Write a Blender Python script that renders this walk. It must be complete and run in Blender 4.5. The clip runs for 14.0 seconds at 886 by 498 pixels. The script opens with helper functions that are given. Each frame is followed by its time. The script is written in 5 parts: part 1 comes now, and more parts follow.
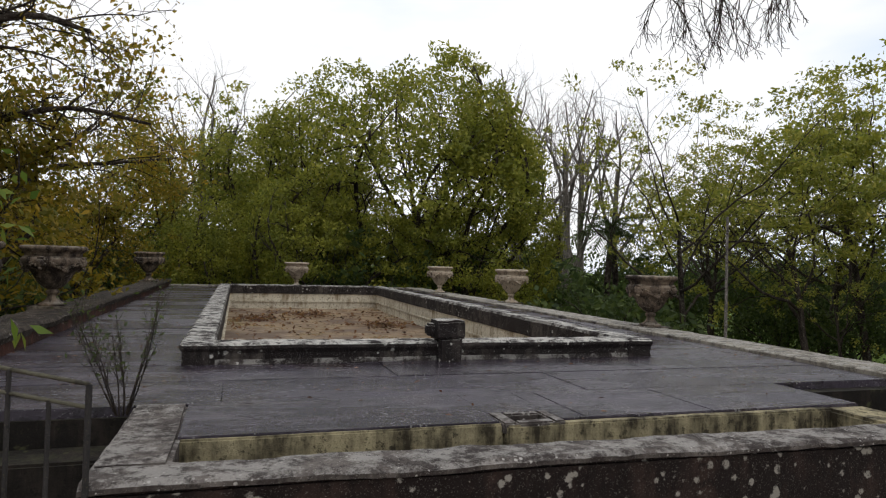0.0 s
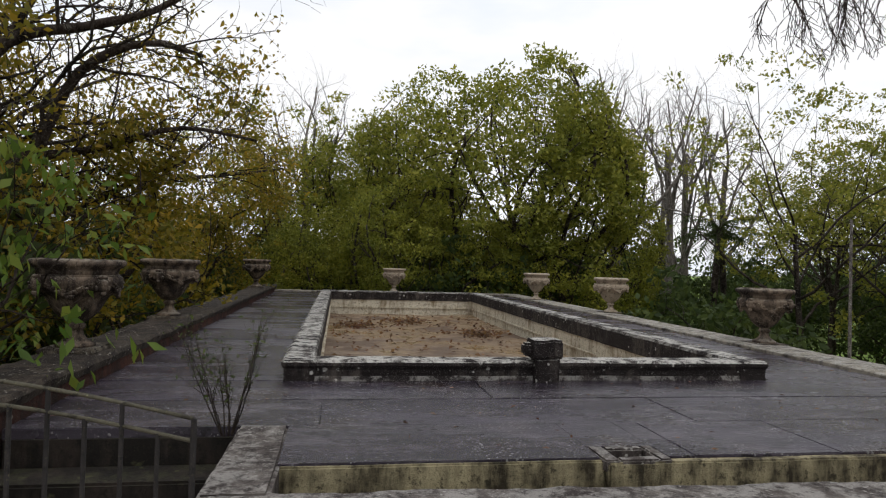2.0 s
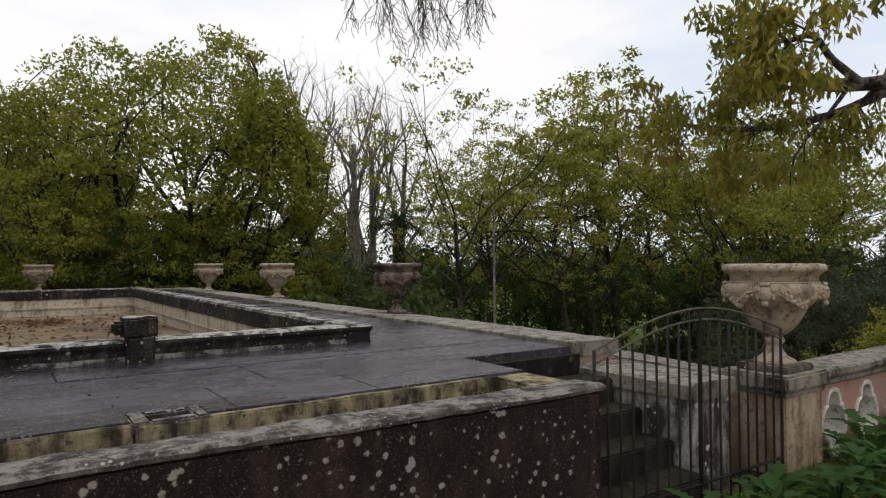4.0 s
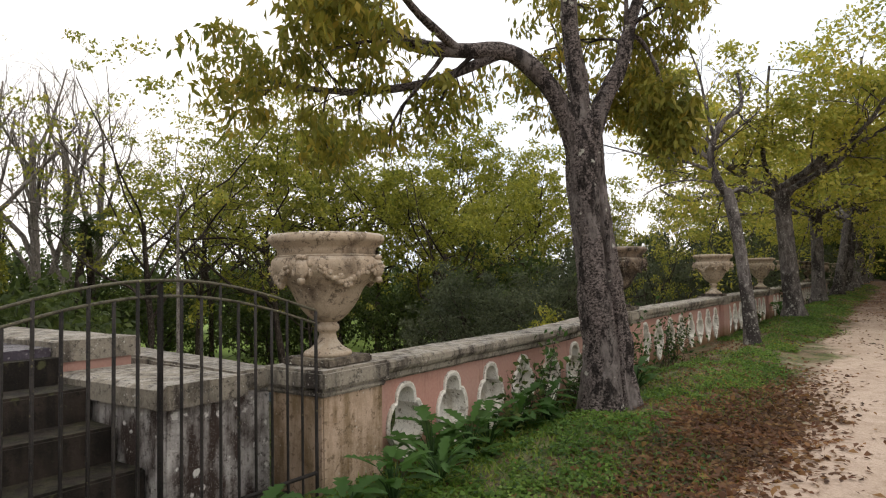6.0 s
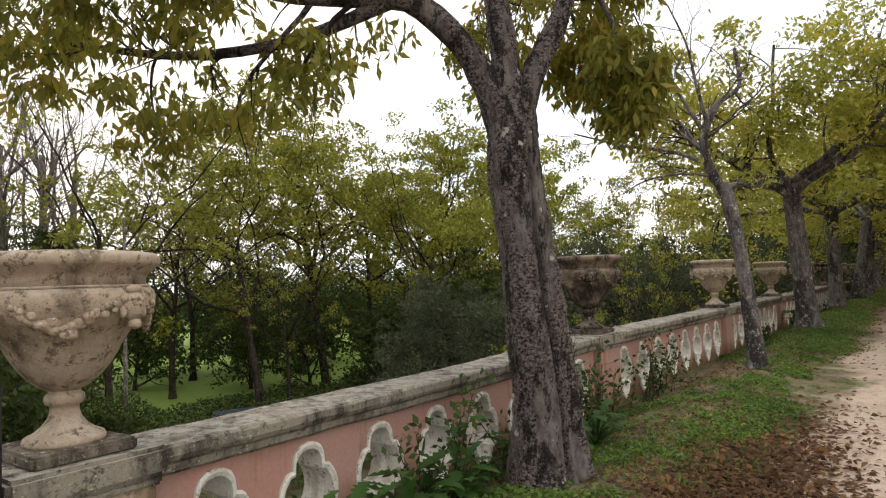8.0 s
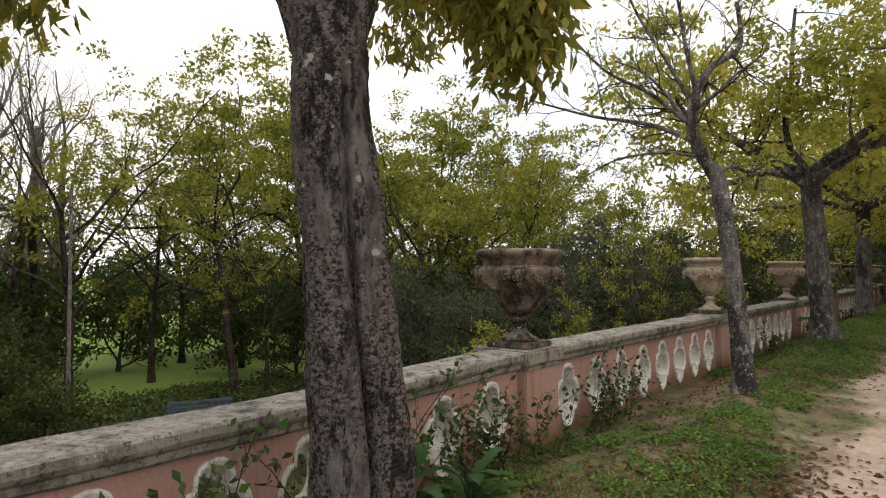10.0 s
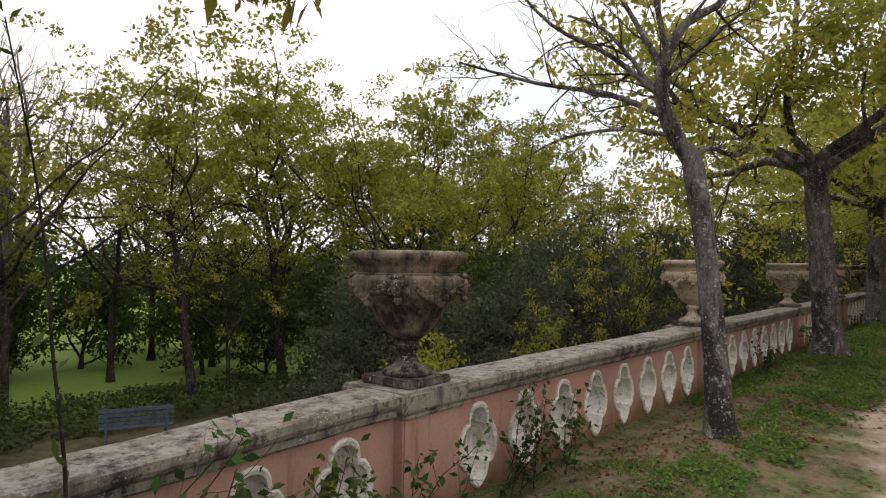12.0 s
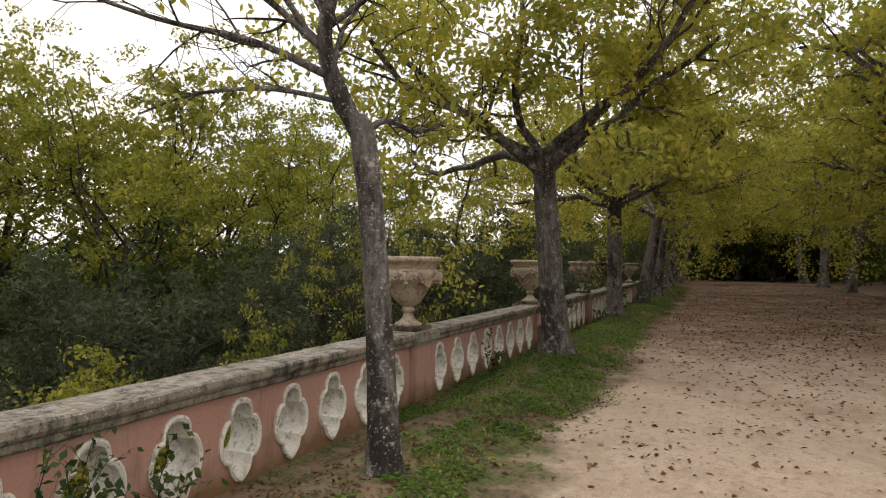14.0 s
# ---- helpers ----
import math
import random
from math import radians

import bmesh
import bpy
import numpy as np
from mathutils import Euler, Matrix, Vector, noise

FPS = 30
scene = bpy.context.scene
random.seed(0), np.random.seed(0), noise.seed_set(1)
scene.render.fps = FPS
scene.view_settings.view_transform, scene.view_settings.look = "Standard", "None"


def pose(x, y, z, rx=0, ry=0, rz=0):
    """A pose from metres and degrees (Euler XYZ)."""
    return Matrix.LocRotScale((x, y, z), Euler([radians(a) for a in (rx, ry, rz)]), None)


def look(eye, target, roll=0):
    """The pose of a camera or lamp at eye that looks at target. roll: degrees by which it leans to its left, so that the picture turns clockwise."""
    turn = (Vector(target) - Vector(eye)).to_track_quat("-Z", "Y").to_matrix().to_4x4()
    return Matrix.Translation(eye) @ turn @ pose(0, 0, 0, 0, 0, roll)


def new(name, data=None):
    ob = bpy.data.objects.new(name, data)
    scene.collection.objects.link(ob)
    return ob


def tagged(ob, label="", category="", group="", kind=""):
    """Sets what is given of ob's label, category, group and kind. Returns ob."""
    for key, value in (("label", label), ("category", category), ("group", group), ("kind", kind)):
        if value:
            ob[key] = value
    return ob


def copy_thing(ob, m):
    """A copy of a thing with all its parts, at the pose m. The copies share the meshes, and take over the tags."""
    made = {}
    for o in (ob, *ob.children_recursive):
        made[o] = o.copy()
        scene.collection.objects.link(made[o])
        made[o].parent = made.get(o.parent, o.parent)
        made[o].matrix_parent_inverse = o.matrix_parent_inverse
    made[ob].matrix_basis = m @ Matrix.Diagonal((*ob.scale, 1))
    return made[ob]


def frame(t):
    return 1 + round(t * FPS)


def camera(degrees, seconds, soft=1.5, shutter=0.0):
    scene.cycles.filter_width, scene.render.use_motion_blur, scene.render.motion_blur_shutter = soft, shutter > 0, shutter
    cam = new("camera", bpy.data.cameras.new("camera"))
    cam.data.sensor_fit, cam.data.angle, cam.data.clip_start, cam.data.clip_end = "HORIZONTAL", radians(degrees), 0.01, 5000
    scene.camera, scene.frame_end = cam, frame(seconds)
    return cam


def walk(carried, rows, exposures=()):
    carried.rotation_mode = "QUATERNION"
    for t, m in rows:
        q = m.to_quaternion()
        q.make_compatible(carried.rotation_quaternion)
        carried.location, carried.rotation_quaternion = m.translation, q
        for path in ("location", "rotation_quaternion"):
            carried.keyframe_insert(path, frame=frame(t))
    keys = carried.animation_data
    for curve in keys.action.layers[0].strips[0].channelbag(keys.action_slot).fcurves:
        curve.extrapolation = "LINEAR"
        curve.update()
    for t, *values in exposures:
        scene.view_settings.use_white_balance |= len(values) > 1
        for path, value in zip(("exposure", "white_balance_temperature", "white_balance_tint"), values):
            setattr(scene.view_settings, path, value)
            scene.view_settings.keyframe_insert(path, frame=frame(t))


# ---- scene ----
cam = camera(68.4, 14.0, soft=1.15)
PATH = [
    (0, (-0.287, 0.277, 1.921), (0.314, 2.184, 1.965), 1.6),
    (0.5, (-0.256, 0.295, 1.937), (0.205, 2.241, 1.978), 1.7),
    (1, (-0.267, 0.303, 1.937), (0.111, 2.266, 1.976), 1.8),
    (1.5, (-0.262, 0.344, 2.034), (0.079, 2.314, 2.073), 1.7),
    (2, (-0.268, 0.356, 2.06), (0.048, 2.331, 2.101), 1.6),
    (2.5, (-0.188, 0.298, 2.054), (0.109, 2.275, 2.097), 1.4),
    (3, (-0.031, 0.209, 2.024), (0.339, 2.173, 2.071), 0.9),
    (3.5, (0.228, 0.154, 1.96), (0.982, 2.006, 2.004), 0.3),
    (4, (0.575, 0.035, 1.853), (1.702, 1.687, 1.89), -0.4),
    (4.2, (0.735, -0.016, 1.824), (1.956, 1.568, 1.862), -0.3),
    (6.3, (3.233, -0.259, 1.468), (4.891, 0.856, 1.564), -1.7),
    (6.5, (3.452, -0.233, 1.478), (5.111, 0.879, 1.586), -2.3),
    (7, (4.021, -0.078, 1.468), (5.679, 1.033, 1.581), -2.3),
    (7.2, (4.183, -0.087, 1.494), (5.83, 1.041, 1.619), -2.9),
    (9.3, (6.273, -0.108, 1.675), (7.845, 1.127, 1.732), 0.2),
    (9.5, (6.489, -0.152, 1.66), (8.062, 1.081, 1.721), 0.0),
    (10, (6.998, -0.186, 1.68), (8.559, 1.063, 1.742), 0.0),
    (10.5, (7.522, -0.153, 1.679), (9.076, 1.105, 1.735), 0.3),
    (11, (8.038, -0.139, 1.697), (9.594, 1.115, 1.748), 0.3),
    (11.5, (8.499, -0.095, 1.741), (10.042, 1.177, 1.791), 0.6),
    (12, (8.948, 0.02, 1.793), (10.493, 1.289, 1.835), 0.7),
    (12.5, (9.428, 0.068, 1.799), (10.96, 1.353, 1.842), 0.8),
    (13, (9.933, -0.043, 1.79), (11.464, 1.243, 1.83), 0.8),
    (13.5, (10.43, -0.194, 1.8), (12.172, 0.787, 1.842), 0.4),
    (14, (10.905, -0.411, 1.808), (12.753, 0.352, 1.848), 0.7),
]
walk(cam, [(t, look(eye, target, roll)) for t, eye, target, roll in PATH],
     exposures=[(0.0, 0.16, 6450, 11), (4.0, 0.06, 6600, 12), (6.5, 0.72, 7000, 13), (9.5, 0.6, 7000, 13), (11.5, 0.46, 7000, 13), (13.0, 0.36, 7100, 13), (14.0, 0.58, 7300, 14)])
# ---- world, sun, exposure ----
world = bpy.data.worlds.new("overcast_sky")
scene.world = world
world.use_nodes = True
wn, wl = world.node_tree.nodes, world.node_tree.links
for n in list(wn):
    wn.remove(n)
w_out = wn.new("ShaderNodeOutputWorld")
w_bg = wn.new("ShaderNodeBackground")
w_sky = wn.new("ShaderNodeTexSky")
w_sky.sky_type = "NISHITA"
w_sky.sun_disc = False
w_sky.sun_elevation = radians(38)
w_sky.sun_rotation = radians(20)
w_coord = wn.new("ShaderNodeTexCoord")
w_map = wn.new("ShaderNodeMapping")
w_map.inputs["Scale"].default_value = (1.0, 1.0, 3.0)
w_noise = wn.new("ShaderNodeTexNoise")
w_noise.inputs["Scale"].default_value = 1.7
w_noise.inputs["Detail"].default_value = 5.0
w_noise.inputs["Roughness"].default_value = 0.55
w_ramp = wn.new("ShaderNodeValToRGB")
w_ramp.color_ramp.elements[0].position = 0.36
w_ramp.color_ramp.elements[0].color = (0.74, 0.83, 0.95, 1)
w_ramp.color_ramp.elements[1].position = 0.56
w_ramp.color_ramp.elements[1].color = (1.0, 1.0, 1.0, 1)
w_scale = wn.new("ShaderNodeMix")
w_scale.data_type = "RGBA"
w_scale.blend_type = "MIX"
w_scale.inputs[0].default_value = 0.93
w_mul = wn.new("ShaderNodeVectorMath")
w_mul.operation = "SCALE"
w_mul.inputs["Scale"].default_value = 0.09
wl.new(w_coord.outputs["Generated"], w_map.inputs["Vector"])
wl.new(w_map.outputs["Vector"], w_noise.inputs["Vector"])
wl.new(w_noise.outputs["Fac"], w_ramp.inputs["Fac"])
wl.new(w_sky.outputs["Color"], w_mul.inputs[0])
wl.new(w_mul.outputs["Vector"], w_scale.inputs[6])
wl.new(w_ramp.outputs["Color"], w_scale.inputs[7])
wl.new(w_scale.outputs[2], w_bg.inputs["Color"])
w_bg.inputs["Strength"].default_value = 0.97
wl.new(w_bg.outputs["Background"], w_out.inputs["Surface"])

sun_data = bpy.data.lights.new("sun", "SUN")
sun_data.energy = 0.35
sun_data.angle = radians(25)
sun_data.color = (1.0, 0.96, 0.9)
sun_ob = new("sun", sun_data)
sun_ob.matrix_world = look((0, 0, 30), (-8, 14, 0))


# ---- materials ----
def srgb(r, g, b):
    f = lambda c: c / 12.92 if c <= 0.04045 else ((c + 0.055) / 1.055) ** 2.4
    return (f(r / 255), f(g / 255), f(b / 255), 1)


class Mat:
    """A small wrapper round a principled node material."""

    def __init__(self, name):
        self.m = bpy.data.materials.new(name)
        self.m.use_nodes = True
        self.n, self.l = self.m.node_tree.nodes, self.m.node_tree.links
        self.b = self.n["Principled BSDF"]
        self.coord = self.n.new("ShaderNodeTexCoord").outputs["Object"]

    def world_coord(self):
        g = self.n.new("ShaderNodeNewGeometry")
        self.coord = g.outputs["Position"]
        return self

    def noise(self, scale, detail=4, rough=0.6, stretch=None, distort=0.0):
        t = self.n.new("ShaderNodeTexNoise")
        t.inputs["Scale"].default_value = scale
        t.inputs["Detail"].default_value = detail
        t.inputs["Roughness"].default_value = rough
        t.inputs["Distortion"].default_value = distort
        self.feed(t, stretch)
        return t.outputs["Fac"]

    def feed(self, t, stretch):
        if stretch:
            mp = self.n.new("ShaderNodeMapping")
            mp.inputs["Scale"].default_value = stretch
            self.l.new(self.coord, mp.inputs["Vector"])
            self.l.new(mp.outputs["Vector"], t.inputs["Vector"])
        else:
            self.l.new(self.coord, t.inputs["Vector"])

    def spots(self, scale, stretch=None):
        t = self.n.new("ShaderNodeTexVoronoi")
        t.inputs["Scale"].default_value = scale
        self.feed(t, stretch)
        return t.outputs["Distance"]

    def axis(self, which):
        s = self.n.new("ShaderNodeSeparateXYZ")
        self.l.new(self.coord, s.inputs["Vector"])
        return s.outputs[which]

    def ramp(self, fac, *stops):
        r = self.n.new("ShaderNodeValToRGB")
        e = r.color_ramp.elements
        while len(e) < len(stops):
            e.new(0.5)
        for k, (p, c) in enumerate(stops):
            e[k].position = p
            e[k].color = c if isinstance(c, tuple) else (c, c, c, 1)
        self.l.new(fac, r.inputs["Fac"])
        return r.outputs["Color"]

    def math(self, op, a, b):
        t = self.n.new("ShaderNodeMath")
        t.operation = op
        for k, v in enumerate((a, b)):
            if isinstance(v, (int, float)):
                t.inputs[k].default_value = v
            else:
                self.l.new(v, t.inputs[k])
        return t.outputs[0]

    def mix(self, fac, a, b, mode="MIX"):
        t = self.n.new("ShaderNodeMix")
        t.data_type = "RGBA"
        t.blend_type = mode
        for k, v in ((0, fac), (6, a), (7, b)):
            if isinstance(v, (int, float)):
                t.inputs[k].default_value = v
            elif isinstance(v, tuple):
                t.inputs[k].default_value = v
            else:
                self.l.new(v, t.inputs[k])
        return t.outputs[2]

    def set(self, color=None, rough=None, bump=None, strength=0.4, dist=0.02, metal=0.0, spec=None):
        for key, v in (("Base Color", color), ("Roughness", rough)):
            if v is None:
                continue
            if isinstance(v, (tuple, float, int)):
                self.b.inputs[key].default_value = v
            else:
                self.l.new(v, self.b.inputs[key])
        self.b.inputs["Metallic"].default_value = metal
        if spec is not None:
            self.b.inputs["Specular IOR Level"].default_value = spec
        if bump is not None:
            t = self.n.new("ShaderNodeBump")
            t.inputs["Strength"].default_value = strength
            t.inputs["Distance"].default_value = dist
            self.l.new(bump, t.inputs["Height"])
            self.l.new(t.outputs["Normal"], self.b.inputs["Normal"])
        return self.m


def stone_mat(name, base, dark, lichen, lichen_amount=0.5, dark_amount=0.5, spot_scale=14, rough=0.85, top=0.0):
    """Weathered stone: stains in two scales, with pale lichen rosettes."""
    m = Mat(name).world_coord()
    stain = m.noise(2.2, 6, 0.65)
    streak = m.noise(3.0, 5, 0.6, (3.0, 3.0, 0.55))
    fine = m.noise(38, 5, 0.7)
    c = m.mix(m.ramp(fine, (0.3, 0.0), (0.75, 1.0)), tuple(v * 0.78 for v in base[:3]) + (1,), base)
    k = 0.62 - 0.3 * dark_amount
    c = m.mix(m.ramp(m.math("MULTIPLY", m.math("ADD", stain, streak), 0.5), (k, 0.0), (k + 0.14, 1.0)), c, dark)
    cell = m.spots(spot_scale)
    jitter = m.math("ADD", cell, m.math("MULTIPLY", m.noise(spot_scale * 5, 3, 0.6), 0.4))
    zone = m.noise(3.2, 4, 0.6)
    edge = m.math("ADD", m.math("SUBTRACT", jitter, m.math("MULTIPLY", zone, 1.1)), 0.5)
    amount = 0.2 + 0.2 * lichen_amount
    c = m.mix(m.ramp(edge, (amount - 0.1, 0.9), (amount, 0.0)), c, lichen)
    if top:
        g = m.n.new("ShaderNodeNewGeometry")
        sep = m.n.new("ShaderNodeSeparateXYZ")
        m.l.new(g.outputs["Normal"], sep.inputs["Vector"])
        crust = m.math("MULTIPLY", sep.outputs[2], m.ramp(m.noise(7, 6, 0.75), (0.42, 0.0), (0.56, top)))
        c = m.mix(m.ramp(crust, (0.1, 0.0), (0.9, 1.0)), c, lichen)
    pits = m.noise(17, 7, 0.8)
    grit = m.noise(110, 4, 0.75)
    c = m.mix(m.ramp(pits, (0.54, 0.0), (0.6, 0.75)), c, tuple(v * 0.55 for v in dark[:3]) + (1,))
    c = m.mix(m.ramp(grit, (0.58, 0.0), (0.68, 0.5)), c, lichen)
    c = m.mix(m.ramp(m.noise(75, 4, 0.75), (0.58, 0.0), (0.66, 0.55)), c, dark)
    h = m.math("ADD", m.math("ADD", fine, pits), m.math("MULTIPLY", stain, 1.5))
    return m.set(c, rough, h, 0.6, 0.014, spec=0.2)


def leaf_mat(name, *cols):
    """Leaves: each one takes its own tint; part of the light passes through."""
    m = Mat(name)
    g = m.n.new("ShaderNodeNewGeometry")
    stops = [(k / max(1, len(cols) - 1), c) for k, c in enumerate(cols)]
    c = m.ramp(g.outputs["Random Per Island"], *stops)
    m.coord = g.outputs["Position"]
    c = m.mix(m.ramp(m.noise(0.9, 3, 0.5), (0.35, 0.0), (0.65, 1.0)), m.mix(1.0, c, (0.78, 0.84, 0.76, 1), "MULTIPLY"), m.mix(1.0, c, (1.25, 1.22, 1.1, 1), "MULTIPLY"))
    m.set(c, 0.55, spec=0.3)
    tr = m.n.new("ShaderNodeBsdfTranslucent")
    m.l.new(c, tr.inputs["Color"])
    mx = m.n.new("ShaderNodeMixShader")
    mx.inputs[0].default_value = 0.48
    out = m.n["Material Output"]
    m.l.new(m.b.outputs[0], mx.inputs[1])
    m.l.new(tr.outputs[0], mx.inputs[2])
    m.l.new(mx.outputs[0], out.inputs["Surface"])
    return m.m


def bark_mat(name, base, dark, pale, patch=0.5):
    m = Mat(name).world_coord()
    ridge = m.noise(16, 6, 0.7, (1.0, 1.0, 0.3))
    big = m.noise(2.2, 6, 0.68, (1.0, 1.0, 0.45))
    black = tuple(v * 0.45 for v in dark[:3]) + (1,)
    c = m.mix(m.ramp(ridge, (0.36, 0.0), (0.62, 1.0)), dark, base)
    c = m.mix(m.ramp(big, (0.56 - 0.16 * patch, 0.0), (0.66 - 0.16 * patch, 0.9)), c, black)
    c = m.mix(m.ramp(m.noise(6, 8, 0.78), (0.56, 0.0), (0.64, 0.8)), c, pale)
    sp = m.math("ADD", m.spots(15), m.math("MULTIPLY", m.noise(60, 3, 0.6), 0.45))
    sp = m.math("ADD", m.math("SUBTRACT", sp, m.math("MULTIPLY", m.noise(2.6, 4, 0.6), 1.0)), 0.5)
    c = m.mix(m.ramp(sp, (0.16, 0.9), (0.22, 0.0)), c, pale)
    c = m.mix(m.ramp(m.noise(34, 5, 0.72), (0.59, 0.0), (0.65, 0.85)), c, pale)
    c = m.mix(m.ramp(m.noise(21, 6, 0.75), (0.57, 0.0), (0.63, 0.8)), c, black)
    return m.set(c, 0.9, m.math("ADD", ridge, big), 1.0, 0.05, spec=0.15)


def furrow_mat(name):
    """Old bark: smooth grey plates broken by black rough scaly streaks, with a few pale lichen rosettes."""
    m = Mat(name).world_coord()
    band = m.noise(2.6, 6, 0.7, (1.6, 1.6, 0.35))
    flake = m.noise(34, 8, 0.8, (1.0, 1.0, 1.5))
    fine = m.noise(60, 5, 0.75)
    smooth = m.mix(m.ramp(m.noise(9, 6, 0.7, (1.0, 1.0, 0.5)), (0.38, 0.0), (0.62, 1.0)), srgb(72, 65, 62), srgb(136, 128, 124))
    scaly = m.mix(m.ramp(flake, (0.44, 0.0), (0.57, 1.0)), srgb(34, 29, 27), srgb(136, 125, 121))
    c = m.mix(m.ramp(band, (0.43, 0.0), (0.49, 1.0)), smooth, scaly)
    c = m.mix(m.ramp(m.noise(5.5, 6, 0.75, (1.0, 1.0, 0.4)), (0.52, 0.0), (0.57, 0.85)), c, srgb(26, 22, 21))
    c = m.mix(m.ramp(fine, (0.62, 0.0), (0.68, 0.6)), c, srgb(168, 160, 152))
    sp = m.math("ADD", m.spots(6.5), m.math("MULTIPLY", m.noise(40, 4, 0.65), 0.55))
    sp = m.math("ADD", m.math("SUBTRACT", sp, m.noise(2.0, 4, 0.6)), 0.4)
    c = m.mix(m.ramp(sp, (0.23, 0.95), (0.27, 0.0)), c, srgb(186, 184, 172))
    scale, streak = flake, band
    return m.set(c, 0.88, m.math("ADD", m.math("ADD", scale, fine), streak), 1.0, 0.02, spec=0.15)


M = {}
M["coping"] = stone_mat("weathered_coping_stone", srgb(150, 142, 128), srgb(60, 54, 49), srgb(190, 186, 178), 0.35, 0.5, 34, 0.85, 0.5)
M["urn"] = stone_mat("carved_urn_stone", srgb(182, 164, 142), srgb(84, 70, 58), srgb(200, 190, 174), 0.3, 0.36, 30, 0.85, 0.7)
M["urn_dark"] = stone_mat("blackened_urn_stone", srgb(142, 124, 106), srgb(48, 40, 35), srgb(186, 176, 160), 0.15, 0.72, 44, 0.85, 0.5)
M["plinth"] = stone_mat("plinth_stone", srgb(138, 128, 112), srgb(58, 50, 45), srgb(205, 202, 190), 0.5, 0.75, 20)
M["tankwall"] = stone_mat("blackened_tank_wall", srgb(62, 47, 41), srgb(30, 22, 20), srgb(150, 144, 134), 0.8, 0.8, 15)
M["step"] = stone_mat("damp_mossy_step_stone", srgb(58, 50, 44), srgb(28, 24, 21), srgb(74, 74, 50), 0.5, 0.75, 7, 0.8, 0.35)
M["lip"] = stone_mat("basin_lip_stone", srgb(92, 84, 78), srgb(34, 28, 27), srgb(190, 186, 178), 0.3, 0.85, 13, 0.85, 1.0)
M["cream"] = stone_mat("cream_plaster", srgb(216, 207, 186), srgb(138, 122, 98), srgb(90, 82, 66), 0.15, 0.45, 12)
M["yellow"] = stone_mat("algae_yellow_plaster", srgb(176, 164, 130), srgb(58, 52, 40), srgb(52, 48, 38), 0.4, 0.66, 10)
M["white"] = stone_mat("white_limewash", srgb(230, 226, 216), srgb(164, 154, 136), srgb(110, 102, 90), 0.1, 0.34, 14)
M["rim"] = stone_mat("trough_rim_stone", srgb(112, 104, 98), srgb(58, 51, 48), srgb(176, 171, 164), 0.5, 0.7, 30, 0.85, 0.55)


M["redwall"] = stone_mat("dark_red_limewash", srgb(92, 58, 48), srgb(44, 32, 28), srgb(150, 140, 130), 0.4, 0.7, 14)


M["pierstone"] = stone_mat("faded_tan_pier_plaster", srgb(188, 164, 142), srgb(120, 100, 74), srgb(186, 178, 164), 0.3, 0.6, 18)


M["greywash"] = stone_mat("grey_limewashed_block", srgb(190, 185, 180), srgb(58, 47, 42), srgb(214, 210, 204), 0.6, 0.62, 12)
M["mosscoping"] = stone_mat("dark_mossy_coping", srgb(84, 74, 64), srgb(40, 34, 30), srgb(160, 154, 144), 0.6, 0.75, 24, 0.85, 0.12)


def pink_mat():
    m = Mat("faded_pink_limewash").world_coord()
    big = m.noise(1.4, 5, 0.6)
    streak = m.noise(4.0, 5, 0.65, (2.5, 2.5, 0.35))
    fine = m.noise(45, 4, 0.6)
    c = m.mix(m.ramp(big, (0.35, 0.0), (0.65, 1.0)), srgb(164, 120, 106), srgb(156, 124, 112))
    c = m.mix(m.ramp(fine, (0.3, 0.0), (0.8, 0.25)), c, srgb(205, 170, 155))
    c = m.mix(m.ramp(streak, (0.56, 0.0), (0.72, 0.75)), c, srgb(118, 88, 72))
    z = m.math("ADD", m.axis(2), m.math("MULTIPLY", m.noise(5, 4, 0.6), 0.5))
    c = m.mix(m.ramp(z, (0.3, 1.0), (0.58, 0.0)), c, srgb(118, 90, 62))
    return m.set(c, 0.9, fine, 0.3, 0.006)


M["pink"] = pink_mat()


